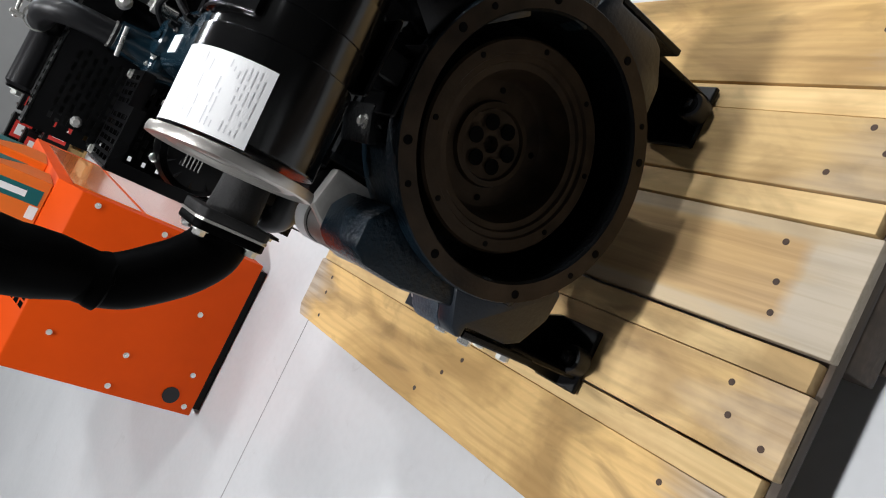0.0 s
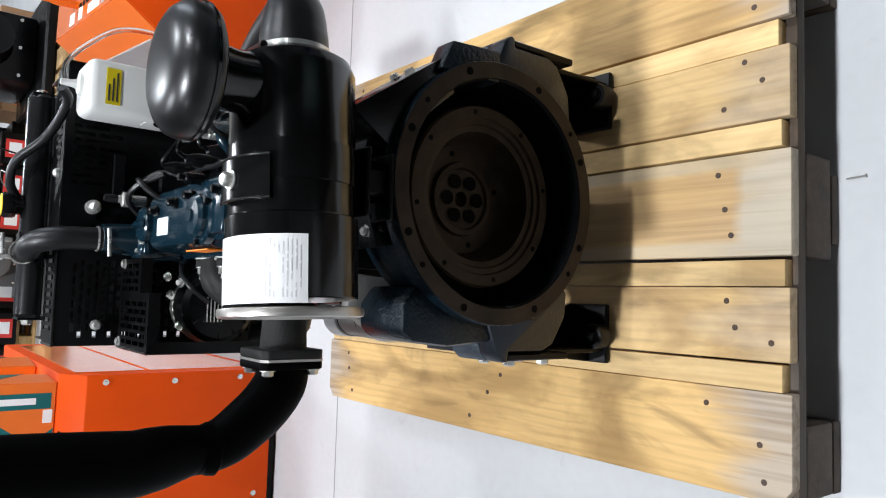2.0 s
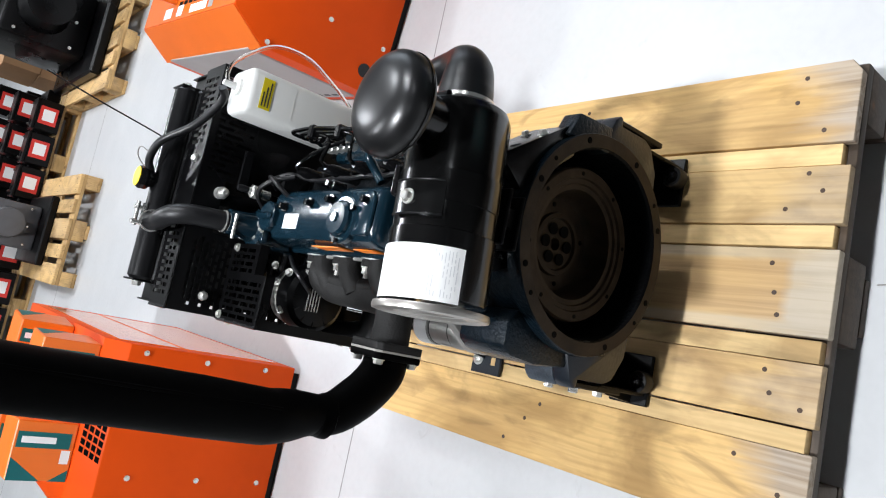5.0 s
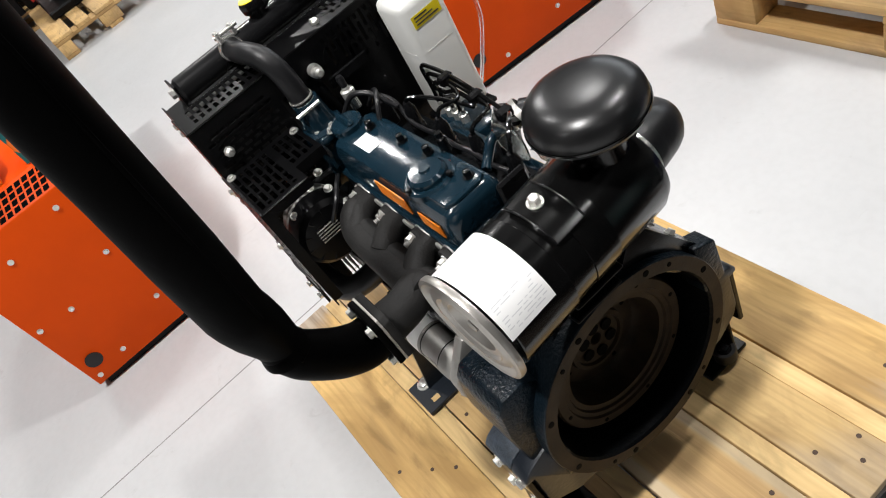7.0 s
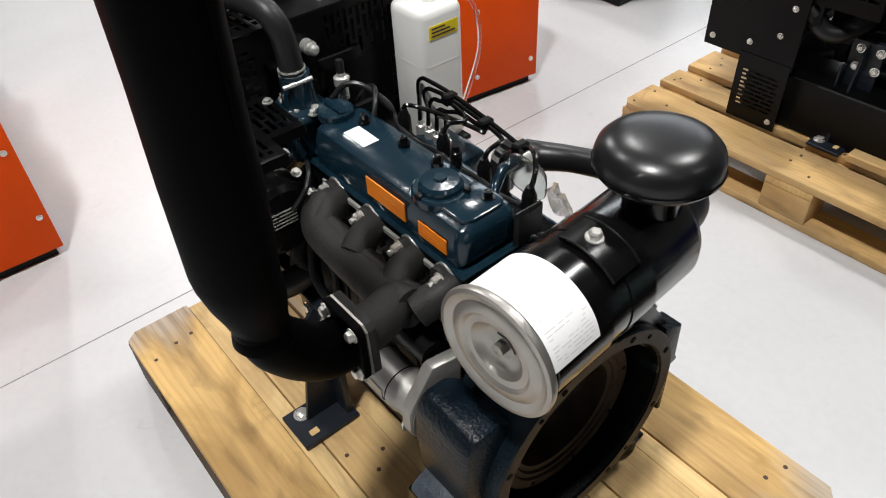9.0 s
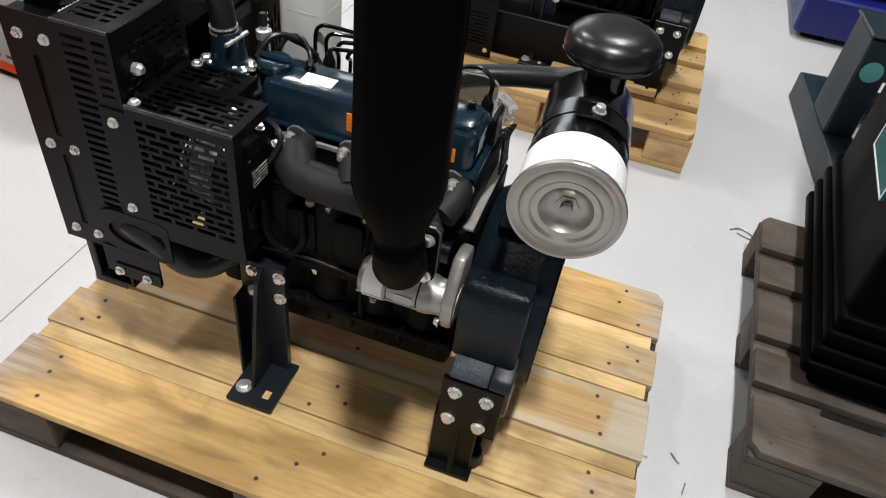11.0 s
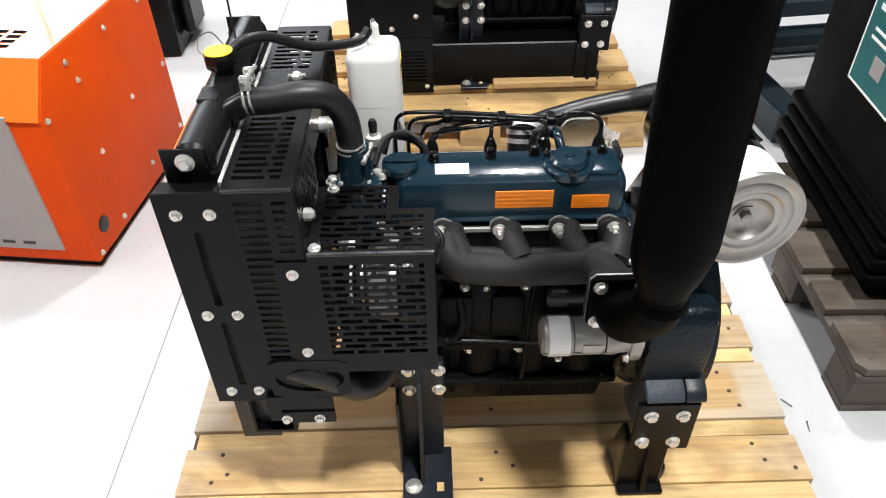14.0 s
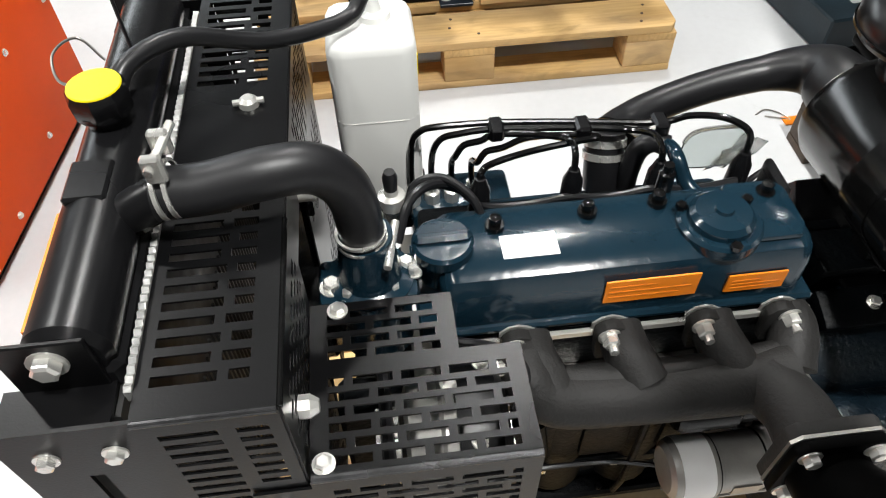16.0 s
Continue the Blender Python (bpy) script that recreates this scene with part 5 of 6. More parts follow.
    part("clear_hose", tube(bmesh.new(), [(-0.19, 0.182, 0.874), (-0.196, 0.214, 0.872), (-0.2, 0.255, 0.838), (-0.2, 0.288, 0.791), (-0.195, 0.29, 0.725), (-0.19, 0.258, 0.66), (-0.18, 0.226, 0.62)], 0.004, 10), M_CLEAR, eng, "clear plastic breather hose")


def glass_like(name):
    m = bpy.data.materials.new(name)
    m.use_nodes = True
    b = m.node_tree.nodes["Principled BSDF"]
    b.inputs["Base Color"].default_value = (0.9, 0.88, 0.84, 1)
    b.inputs["Roughness"].default_value = 0.2
    b.inputs["Transmission Weight"].default_value = 0.97
    b.inputs["IOR"].default_value = 1.2
    return m


M_CLEAR = glass_like("clear_soft_plastic")
M_SMOKE = glass_like("smoky_clear_plastic")
M_SMOKE.node_tree.nodes["Principled BSDF"].inputs["Base Color"].default_value = (0.6, 0.65, 0.64, 1)


def injection_parts():
    pump = bmesh.new()
    box(pump, -0.17, -0.05, 0.105, 0.175, 0.53, 0.635, 0.008, 2)
    pm = part("injection_pump", pump, M_BLUE, eng, "dark teal fuel injection pump")
    xs = (-0.102, -0.007, 0.082, 0.17)
    for i, x in enumerate(xs):
        bm = lathe(bmesh.new(), (x, 0.052, 0.668), (0, 0, 1), [(0, 0.013), (0.025, 0.013), (0.027, 0.0115), (0.058, 0.0105), (0.064, 0.008), (0.072, 0.0055)], 12)
        part("injector", bm, M_SATIN, eng, "black fuel injector")
        px = -0.166 + i * 0.0225
        part("pump_outlet", lathe(bmesh.new(), (px, 0.13, 0.63), (0, 0, 1), [(0, 0.009), (0.02, 0.009), (0.022, 0.006), (0.03, 0.006)], 8), M_ZINC, pm)
        z, y = 0.746 - 0.007 * i, 0.128 - 0.006 * i
        # up from the pump, along the clamps, then down into the injector of the other end
        line = [(px, 0.128, 0.655), (px, 0.13, 0.69), (px + 0.003, y, z - 0.018), (px + 0.012, y, z - 0.004), (px + 0.03, y, z)]
        ends = {0: [(-0.075, 0.128, 0.745), (0.016, 0.119, 0.743), (0.097, 0.108, 0.742), (0.125, 0.098, 0.756), (0.152, 0.078, 0.766), (0.171, 0.06, 0.76), (0.171, 0.053, 0.735)],
                1: [(-0.075, 0.122, 0.741), (0.016, 0.114, 0.739), (0.06, 0.104, 0.74), (0.08, 0.08, 0.752), (0.083, 0.058, 0.75), (0.082, 0.052, 0.735)],
                2: [(-0.075, 0.118, 0.737), (-0.03, 0.11, 0.738), (-0.004, 0.09, 0.745), (-0.005, 0.062, 0.752), (-0.007, 0.052, 0.735)],
                3: [(-0.04, 0.112, 0.734), (0.008, 0.108, 0.735), (0.03, 0.098, 0.738), (0.008, 0.092, 0.741), (-0.045, 0.085, 0.739), (-0.085, 0.07, 0.742), (-0.1, 0.056, 0.745), (-0.102, 0.052, 0.733)]}
        part("injector_pipe", tube(bmesh.new(), line + ends[i], 0.0036, 10), M_GLOSS, eng, "thin black steel injector pipe")
    for x, y, z in ((-0.075, 0.122, 0.741), (0.016, 0.114, 0.739), (0.097, 0.106, 0.741)):
        part("pipe_clamp", B(x - 0.008, x + 0.008, y - 0.013, y + 0.012, z - 0.009, z + 0.009, 0.003), M_SATIN, eng)
    # return line along the injectors
    part("return_hose", tube(bmesh.new(), [(-0.16, 0.03, 0.76), (-0.13, 0.045, 0.74), (-0.1, 0.042, 0.712), (-0.055, 0.042, 0.706), (-0.012, 0.042, 0.712), (0.03, 0.042, 0.706), (0.077, 0.042, 0.712), (0.12, 0.042, 0.706), (0.165, 0.042, 0.712)], 0.004, 8), M_RUBBER, eng)
    # inlet manifold
    bm = B(-0.12, 0.19, 0.086, 0.118, 0.6, 0.645, 0.01, 2)
    im = part("inlet_manifold", bm, M_BLUE, eng, "dark teal inlet manifold")
    part("inlet_neck", tube(bmesh.new(), [(0.05, 0.112, 0.65), (0.05, 0.12, 0.68), (0.052, 0.136, 0.71)], 0.022, 18), M_RUBBER, im)
    for q in (0.35, 0.75):
        o = Vector((0.05, 0.119, 0.676)).lerp(Vector((0.052, 0.136, 0.71)), q)
        part("band_clamp", lathe(bmesh.new(), o, (0.002, 0.017, 0.034), [(-0.004, 0.0218), (-0.004, 0.0242), (0.004, 0.0242), (0.004, 0.0218)], 28, caps=False), M_ZINC, im, "bright steel band clamp")
    rim = [(0.146 + 0.035 * math.copysign(abs(math.cos(radians(q))) ** 0.6, math.cos(radians(q))), 0.733 + 0.027 * math.copysign(abs(math.sin(radians(q))) ** 0.6, math.sin(radians(q)))) for q in range(0, 360, 12)]
    bm = bmesh.new()
    prism(bm, [(x, z) for x, z in rim], "y", 0.07, 0.073)
    sc = part("smoky_cover", bm, M_SMOKE, eng, "smoky clear plastic cap with a pale rim")
    part("rim", tube(bmesh.new(), [(x, 0.0715, z) for x, z in rim[2:15]], 0.0022, 8, smooth=False), M_CLEAR, sc)
    part("breather_pipe", tube(bmesh.new(), [(0.122, 0.03, 0.706), (0.112, 0.045, 0.712), (0.106, 0.065, 0.728), (0.105, 0.082, 0.728), (0.1, 0.094, 0.724)], 0.008, 14), M_BLUE, eng, "dark teal breather pipe beside the cover")
    part("breather_hose", tube(bmesh.new(), [(0.072, 0.098, 0.66), (0.073, 0.099, 0.69), (0.079, 0.1, 0.714), (0.092, 0.098, 0.724), (0.106, 0.092, 0.722)], 0.0115, 14), M_RUBBER, eng)
    for k in range(5):
        y = 0.02 + 0.012 * k
        part("wire", tube(bmesh.new(), [(0.185, y, 0.66), (0.2 + 0.004 * k, y + 0.008, 0.688), (0.208, y + 0.02, 0.67 - 0.004 * k), (0.21, y + 0.03, 0.6)], 0.0025, 8), M_RUBBER, eng)
    # crumpled clear bag tied beside the pipes
    bm = bmesh.new()
    rnd = random.Random(11)
    grid = [[bm.verts.new((0.165 + 0.007 * u + 0.006 * rnd.random(), 0.108 - 0.006 * v + 0.01 * rnd.random(), 0.66 + 0.014 * v + 0.008 * rnd.random() - 0.0012 * (u - 3) ** 2)) for u in range(7)] for v in range(6)]
    for v in range(5):
        for u in range(6):
            bm.faces.new((grid[v][u], grid[v][u + 1], grid[v + 1][u + 1], grid[v + 1][u]))
    bmesh.ops.solidify(bm, geom=bm.faces[:], thickness=0.0008)
    part("plastic_bag", bm, M_CLEAR, eng, "crumpled clear plastic bag")
    part("lift_eye", B(0.19, 0.2, 0.0, 0.05, 0.68, 0.735, 0.004), M_SATIN, eng)
    part("lift_eye", B(-0.2, -0.192, 0.02, 0.06, 0.66, 0.72, 0.004), M_SATIN, eng)


# the air cleaner's axis: from the end cover to the outlet
A0, A1 = Vector((0.3285, -0.164, 0.7275)), Vector((0.3105, 0.125, 0.7295))
AD, AU, AV = frame_axes(A1 - A0)


def on_can(s, deg, r):
    """A point on the canister: s metres from the end cover, deg from the top towards the flywheel end."""
    up = (Vector((0, 0, 1)) - AD * AD.z).normalized()
    side = AD.cross(up)
    a = radians(deg)
    return A0 + AD * s + up * (r * math.cos(a)) + side * (r * math.sin(a))


def air_cleaner_parts():
    ac = part("air_cleaner", lathe(bmesh.new(), A0, AD, [(0.0165, 0.04), (0.0165, 0.0715), (0.018, 0.0725), (0.104, 0.0725), (0.106, 0.0695), (0.268, 0.0695), (0.281, 0.064), (0.289, 0.052), (0.291, 0.03)], 64), M_GLOSS, eng, "glossy black air cleaner canister")
    bm = lathe(bmesh.new(), A0, -AD, [(-0.008, 0.0725), (-0.007, 0.0785), (-0.002, 0.0795), (0.002, 0.0785), (0.003, 0.0735), (-0.0003, 0.0685), (-0.0012, 0.0635), (0.0015, 0.059), (0.002, 0.05), (-0.0015, 0.0455), (-0.002, 0.037), (-0.004, 0.0355), (-0.0095, 0.031), (-0.0135, 0.023), (-0.0145, 0.013), (-0.0145, 0.001)], 64, caps=False)
    part("end_cover", bm, M_COVER, ac, "pressed bare steel end cover with rings")
    bm = lathe(bmesh.new(), A0, -AD, [(-0.0148, 0.0165), (-0.0125, 0.0165), (-0.0125, 0.0085), (-0.004, 0.0085), (-0.003, 0.006)], 6)
    part("cover_nut", bm, M_STEEL, ac)
    # label wrapped round the upper side
    bm = bmesh.new()
    n, a0, a1, r = 34, -98, 76, 0.0729
    rows = [[bm.verts.new(on_can(s_, a0 + (a1 - a0) * k / n, rr)) for k in range(n + 1)] for s_, rr in ((0.011, r), (0.081, r), (0.081, r + 0.0003), (0.011, r + 0.0003))]
    for i in range(4):
        for k in range(n):
            bm.faces.new((rows[i][k], rows[i][k + 1], rows[(i + 1) % 4][k + 1], rows[(i + 1) % 4][k]))
    part("paper_label", bm, M_PAPER, ac, "large white paper label with small print")
    bm = bmesh.new()
    rnd = random.Random(4)
    for k in range(15):
        a = 22 + k * 3.4
        y = 0.017
        while y < 0.072:
            w = rnd.uniform(0.004, 0.016)
            if rnd.random() < 0.6 and not (3 < k < 6):
                bm.faces.new([bm.verts.new(on_can(yy, aa, r + 0.0006)) for aa, yy in ((a, y), (a + 0.9, y), (a + 0.9, min(y + w, 0.077)), (a, min(y + w, 0.077)))])
            y += w + 0.003
    part("label_print", bm, M_PRINT, ac, "rows of grey print that cannot be read")
    # strap and bracket
    for y0, y1 in ((0.14, 0.182),):
        bm = lathe(bmesh.new(), A0 + AD * y0, AD, [(0, 0.0697), (0, 0.0708), (y1 - y0, 0.0708), (y1 - y0, 0.0697)], 56, caps=False)
        part("strap", bm, M_GLOSS, ac, "black mounting strap")
    bm = bmesh.new()
    rows = [[bm.verts.new(on_can(y_, a_, r_)) for a_ in range(-14, 47, 6)] for y_, r_ in ((0.118, 0.0712), (0.118, 0.0765), (0.163, 0.0765), (0.163, 0.0712))]
    for a_, b_ in zip(rows, rows[1:] + rows[:1]):
        for k in range(10):
            bm.faces.new((a_[k], a_[k + 1], b_[k + 1], b_[k]))
    for k in (0, 10):
        bm.faces.new([r_[k] for r_ in rows])
    cb = part("strap_clamp", bm, M_GLOSS, ac, "black clamp plate over the strap")
    for y_ in (0.118, 0.163):
        part("clamp_edge", tube(bmesh.new(), [on_can(y_, a_, 0.0768) for a_ in range(-14, 47, 12)], 0.0014, 8), M_SATIN, cb, "upturned edge of the clamp plate")
    hexbolt(cb, on_can(0.14, 8, 0.0765), on_can(0.14, 8, 1.0) - on_can(0.14, 8, 0.0), 0.0072, 0.009)
    br = part("air_cleaner_bracket", B(0.27, 0.345, -0.05, 0.03, 0.609, 0.615, 0.002), M_BLACK, eng, "black steel bracket under the air cleaner")
    part("upright", B(0.29, 0.335, -0.02, 0.01, 0.615, 0.652, 0.002), M_BLACK, br)
    part("cradle", B(0.285, 0.362, -0.05, 0.03, 0.652, 0.658, 0.002), M_BLACK, br)
    # pre-cleaner bowl on its neck
    bx, by = 0.3215, 0.083
    bm = lathe(bmesh.new(), (bx, by, 0.785), (0, 0, 1), [(0, 0.034), (0.02, 0.033), (0.044, 0.037), (0.05, 0.037)], 36)
    part("neck", bm, M_GLOSS, ac)
    prof = [(0.0, 0.037), (0.001, 0.06), (0.005, 0.067), (0.01, 0.0697), (0.016, 0.0705), (0.024, 0.0705), (0.033, 0.068), (0.0415, 0.0605), (0.0475, 0.049), (0.0505, 0.035), (0.052, 0.016), (0.0522, 0.001)]
    bw = part("pre_cleaner_bowl", lathe(bmesh.new(), (bx, by, 0.831), (0, 0, 1), prof, 64), M_BOWL, eng, "glossy dark round pre-cleaner bowl")
    part("bowl_rim", lathe(bmesh.new(), (bx, by, 0.843), (0, 0, 1), [(0, 0.0695), (0, 0.0722), (0.003, 0.0722), (0.003, 0.0695)], 64, caps=False), M_GLOSS, bw)
    # outlet elbow, clamp and pipe to the inlet
    e = A0 + AD * 0.284
    bm = lathe(bmesh.new(), e, AD, [(0, 0.0405), (0, 0.043), (0.014, 0.043), (0.014, 0.0405)], 40, caps=False)
    ring = part("pipe_clamp_band", bm, M_ZINC, eng, "bright steel band clamp")
    part("clamp_screw", cyl(bmesh.new(), e + Vector((-0.015, 0.007, 0.045)), e + Vector((0.02, 0.007, 0.045)), 0.005, 10), M_SATIN, ring)
    part("inlet_pipe", tube(bmesh.new(), [e, e + AD * 0.03, e + Vector((-0.006, 0.058, -0.001)), e + Vector((-0.026, 0.078, -0.006)), (0.245, 0.207, 0.714), (0.18, 0.204, 0.704), (0.115, 0.19, 0.694), (0.075, 0.17, 0.689), (0.055, 0.152, 0.688)], [0.04, 0.039, 0.035, 0.027, 0.0205, 0.0195, 0.0195, 0.022, 0.026], 24), M_RUBBER, eng, "dark grey air hose from the cleaner to the inlet")
    bm = lathe(bmesh.new(), (0.058, 0.158, 0.69), (-0.25, -0.7, -0.35), [(0, 0.0295), (0, 0.0315), (0.012, 0.0315), (0.012, 0.0295)], 32, caps=False)
    part("inlet_clamp", bm, M_ZINC, eng, "bright steel band clamp")


radiator_parts()
cooling_parts()
injection_parts()
SEAT = Vector((0.011, -0.003, 0.003))
air_cleaner_parts()
SEAT = Vector((0, 0, 0))


# ---- the neighbours ----
pallet("clean pine pallet carrying a black engine", pose(0.056, 1.56, 0) @ Matrix.Diagonal((0.94, 1, 1, 1)), M_WOODF, M_WOODF)
packer = thing("timber_packer", "short pine plank laid on the pallet under an engine", "plank", at=pose(0.29, 1.385, 0.144, 0, 0, 1))
part("board", B(-0.18, 0.18, -0.055, 0.055, 0.001, 0.026, 0.003), M_WOODF, packer, at=pose(0, 0, 0))
far_engine = copy_thing(eng, pose(0.17, 1.575, 0.146))
GONE = ("exhaust_elbow", "silencer", "coolant_bottle", "overflow_hose", "clear_hose")
gone = [o for o in far_engine.children if o.name.split(".")[0] in GONE]
for o in [c for g in gone for c in g.children] + gone:
    bpy.data.objects.remove(o)
# added black box that keeps the space below this engine as dark as shade
part("skid", B(-0.24, 0.415, 1.365, 1.79, 0.1465, 0.3, 0.004), M_BLACK, far_engine, "black box added for the dark shade under the engine")
part("cover_panel", B(-0.37, -0.095, 1.318, 1.3225, 0.33, 0.95, 0.001), M_BLACK, far_engine, "plain black side cover")
bm = bmesh.new()
slotted(bm, (-0.25, 1.318, 0.146), (1, 0, 0), (0, 0, 1), (0, -1, 0), 0.152, 0.2, brick_slots(0.152, 0.2, 0.0128, 0.0062, 0.031, 0.0065, 0.02, 0.045), 0.002)
part("lower_guard", bm, M_BLACK, far_engine, "black slotted lower guard")
for x, z in ((-0.345, 0.36), (-0.23, 0.378), (-0.12, 0.17), (-0.15, 0.42), (-0.13, 0.5)):
    hexbolt(far_engine, (x, 1.317, z), (0, -1, 0), 0.006, 0.006)
tagged(far_engine, "black four-cylinder engine with radiator standing on a pine pallet", "engine")


def genset(label, at, lx, ly, h):
    """A box-shaped sheet-metal generator: local +x is the bolted end, -y the panel side."""
    g = thing("generator_set", label, "generator", "orange generators", at=at)

    def p(name, bm, m, parent=g, lab=""):
        return part(name, bm, m, parent, lab, at=pose(0, 0, 0))

    body = bmesh.new()
    prism(body, [(0, 0.03), (ly, 0.03), (ly, h), (0.085, h), (0.0, h - 0.12)], "x", -lx, 0, 0.004)
    p("housing", body, M_ORANGE)
    p("base_rail", B(-lx + 0.02, -0.02, 0.02, ly - 0.02, 0.0, 0.03), M_BLACK)
    p("panel", B(-lx + 0.08, -0.09, -0.006, 0.002, 0.07, h - 0.11, 0.002), M_GREYP, lab="grey control panel with small print")
    bm = bmesh.new()
    prism(bm, [(-0.003, h - 0.122), (0.084, h + 0.0005), (0.084, h + 0.003), (-0.006, h - 0.12)], "x", -lx + 0.01, -0.005)
    p("front_strip", bm, M_ORANGE2)
    p("lid", B(-lx + 0.006, -0.006, 0.088, ly - 0.006, h - 0.002, h + 0.0016, 0.001), M_LID, lab="glossy orange lid")
    # vent slots lie flat on the lid, dark in place of shaded openings
    bm = bmesh.new()
    for k in range(9):
        x = -0.12 - k * 0.05
        for r in range(4):
            box(bm, x - 0.035, x, 0.14 + r * 0.028, 0.155 + r * 0.028, h + 0.002, h + 0.0027)
    p("top_vent", bm, M_HOLE, lab="flat dark strips for the shaded slots in the top")
    for k, (x0, x1, y0, y1, mm) in enumerate(((-0.42, -0.26, 0.1, 0.13, M_PAPER), (-0.56, -0.5, 0.1, 0.14, M_PAPER), (-0.24, -0.2, 0.1, 0.13, M_GREYP), (-0.7, -0.62, 0.1, 0.14, M_PAPER))):
        p("sticker", B(x0, x1, y0, y1, h + 0.002, h + 0.0028), mm, lab="label on the lid")
    p("lifting_loop", tube(bmesh.new(), [(-0.6, 0.16, h), (-0.6, 0.16, h + 0.08), (-0.6, 0.2, h + 0.12), (-0.6, 0.5, h + 0.12), (-0.6, 0.54, h + 0.08), (-0.6, 0.54, h)], 0.014, 12), M_ORANGE2, lab="bright orange lifting loop")
    for k in range(6):
        p("print_mark", B(-0.2 - k * 0.06, -0.165 - k * 0.06, -0.0075, -0.0055, 0.09, 0.1), M_PRINTK)
    for y, z in ((0.17, 0.063), (0.18, 0.283), (0.19, 0.495), (0.165, 0.555), (0.405, 0.33), (0.375, 0.555), (0.4, 0.1), (0.63, 0.1), (0.63, 0.325), (0.59, 0.55), (0.02, 0.05), (0.02, 0.47)):
        bm = lathe(bmesh.new(), (0.001, y, z), (1, 0, 0), [(0, 0.009), (0.002, 0.009), (0.002, 0.006), (0.006, 0.006)], 8)
        p("bolt", bm, M_ZINC)
    p("rubber_plug", lathe(bmesh.new(), (0.0, 0.072, 0.111), (1, 0, 0), [(0, 0.024), (0.003, 0.024), (0.004, 0.018)], 24), M_RUBBER)
    return g


genset("orange sheet-metal generator with a grey panel", pose(-1.045, 0.59, 0, 0, 0, -7), 0.95, 0.66, 0.6)


def genset_end(label, at):
    """The second generator: bolted end sheet towards +x, long side towards +y in brighter orange for its salmon glare,
    sloped vent strip at the top.
    """
    g = thing("generator_set", label, "generator", "orange generators", at=at)

    def p(name, bm, m, parent=g, lab=""):
        return part(name, bm, m, parent, lab, at=pose(0, 0, 0))

    lx, ly, h = 1.15, 0.526, 0.655
    bm = bmesh.new()
    prism(bm, [(0, 0.03), (0, h - 0.06), (-0.07, h), (-lx, h), (-lx, 0.03)], "y", -ly, 0, 0.004)
    p("housing", bm, M_ORANGE)
    p("base_rail", B(-lx + 0.02, -0.02, -ly + 0.02, -0.02, 0.0, 0.03), M_BLACK)
    bm = bmesh.new()
    d = Vector((-0.07, 0, 0.06)).normalized()
    nrm = Vector((d.z, 0, -d.x))
    for r in range(4):
        for k in range(8):
            o = Vector((0, -0.362 + k * 0.023 + r * 0.006, h - 0.06)) + d * (0.008 + r * 0.0195) + nrm * 0.0008
            q = [o, o + Vector((0, 0.017, 0)), o + Vector((0, 0.022, 0)) + d * 0.015, o + Vector((0, 0.005, 0)) + d * 0.015]
            bm.faces.new([bm.verts.new(v) for v in q])
    p("end_vent", bm, M_HOLE, lab="flat dark patches for the shaded vent holes in the slope")
    for y, z in ((-0.022, 0.143), (-0.026, 0.349), (-0.022, 0.545), (-0.212, 0.145), (-0.212, 0.361), (-0.212, 0.55), (-0.398, 0.079), (-0.398, 0.292), (-0.398, 0.51), (-0.5, 0.06), (-0.5, 0.3)):
        bm = lathe(bmesh.new(), (0.001, y, z), (1, 0, 0), [(0, 0.009), (0.002, 0.009), (0.002, 0.006), (0.006, 0.006)], 8)
        p("bolt", bm, M_ZINC)
    p("rubber_plug", lathe(bmesh.new(), (0.0, -0.476, 0.115), (1, 0, 0), [(0, 0.026), (0.003, 0.026), (0.004, 0.018)], 24), M_RUBBER)
    # the glare on this side is helped by a brighter orange
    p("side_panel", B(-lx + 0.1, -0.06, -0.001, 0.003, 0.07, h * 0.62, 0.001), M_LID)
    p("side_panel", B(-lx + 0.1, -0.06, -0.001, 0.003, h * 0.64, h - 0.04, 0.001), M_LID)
    p("lifting_loop", tube(bmesh.new(), [(-0.62, -0.1, h), (-0.62, -0.1, h + 0.1), (-0.62, -0.16, h + 0.13), (-0.62, -0.36, h + 0.13), (-0.62, -0.42, h + 0.1), (-0.62, -0.42, h)], 0.014, 12), M_ORANGE2, lab="bright orange lifting loop")
    return g


genset_end("orange sheet-metal generator with boxes on its lid", pose(-1.177, -0.389, 0, 0, 0, -0.5))


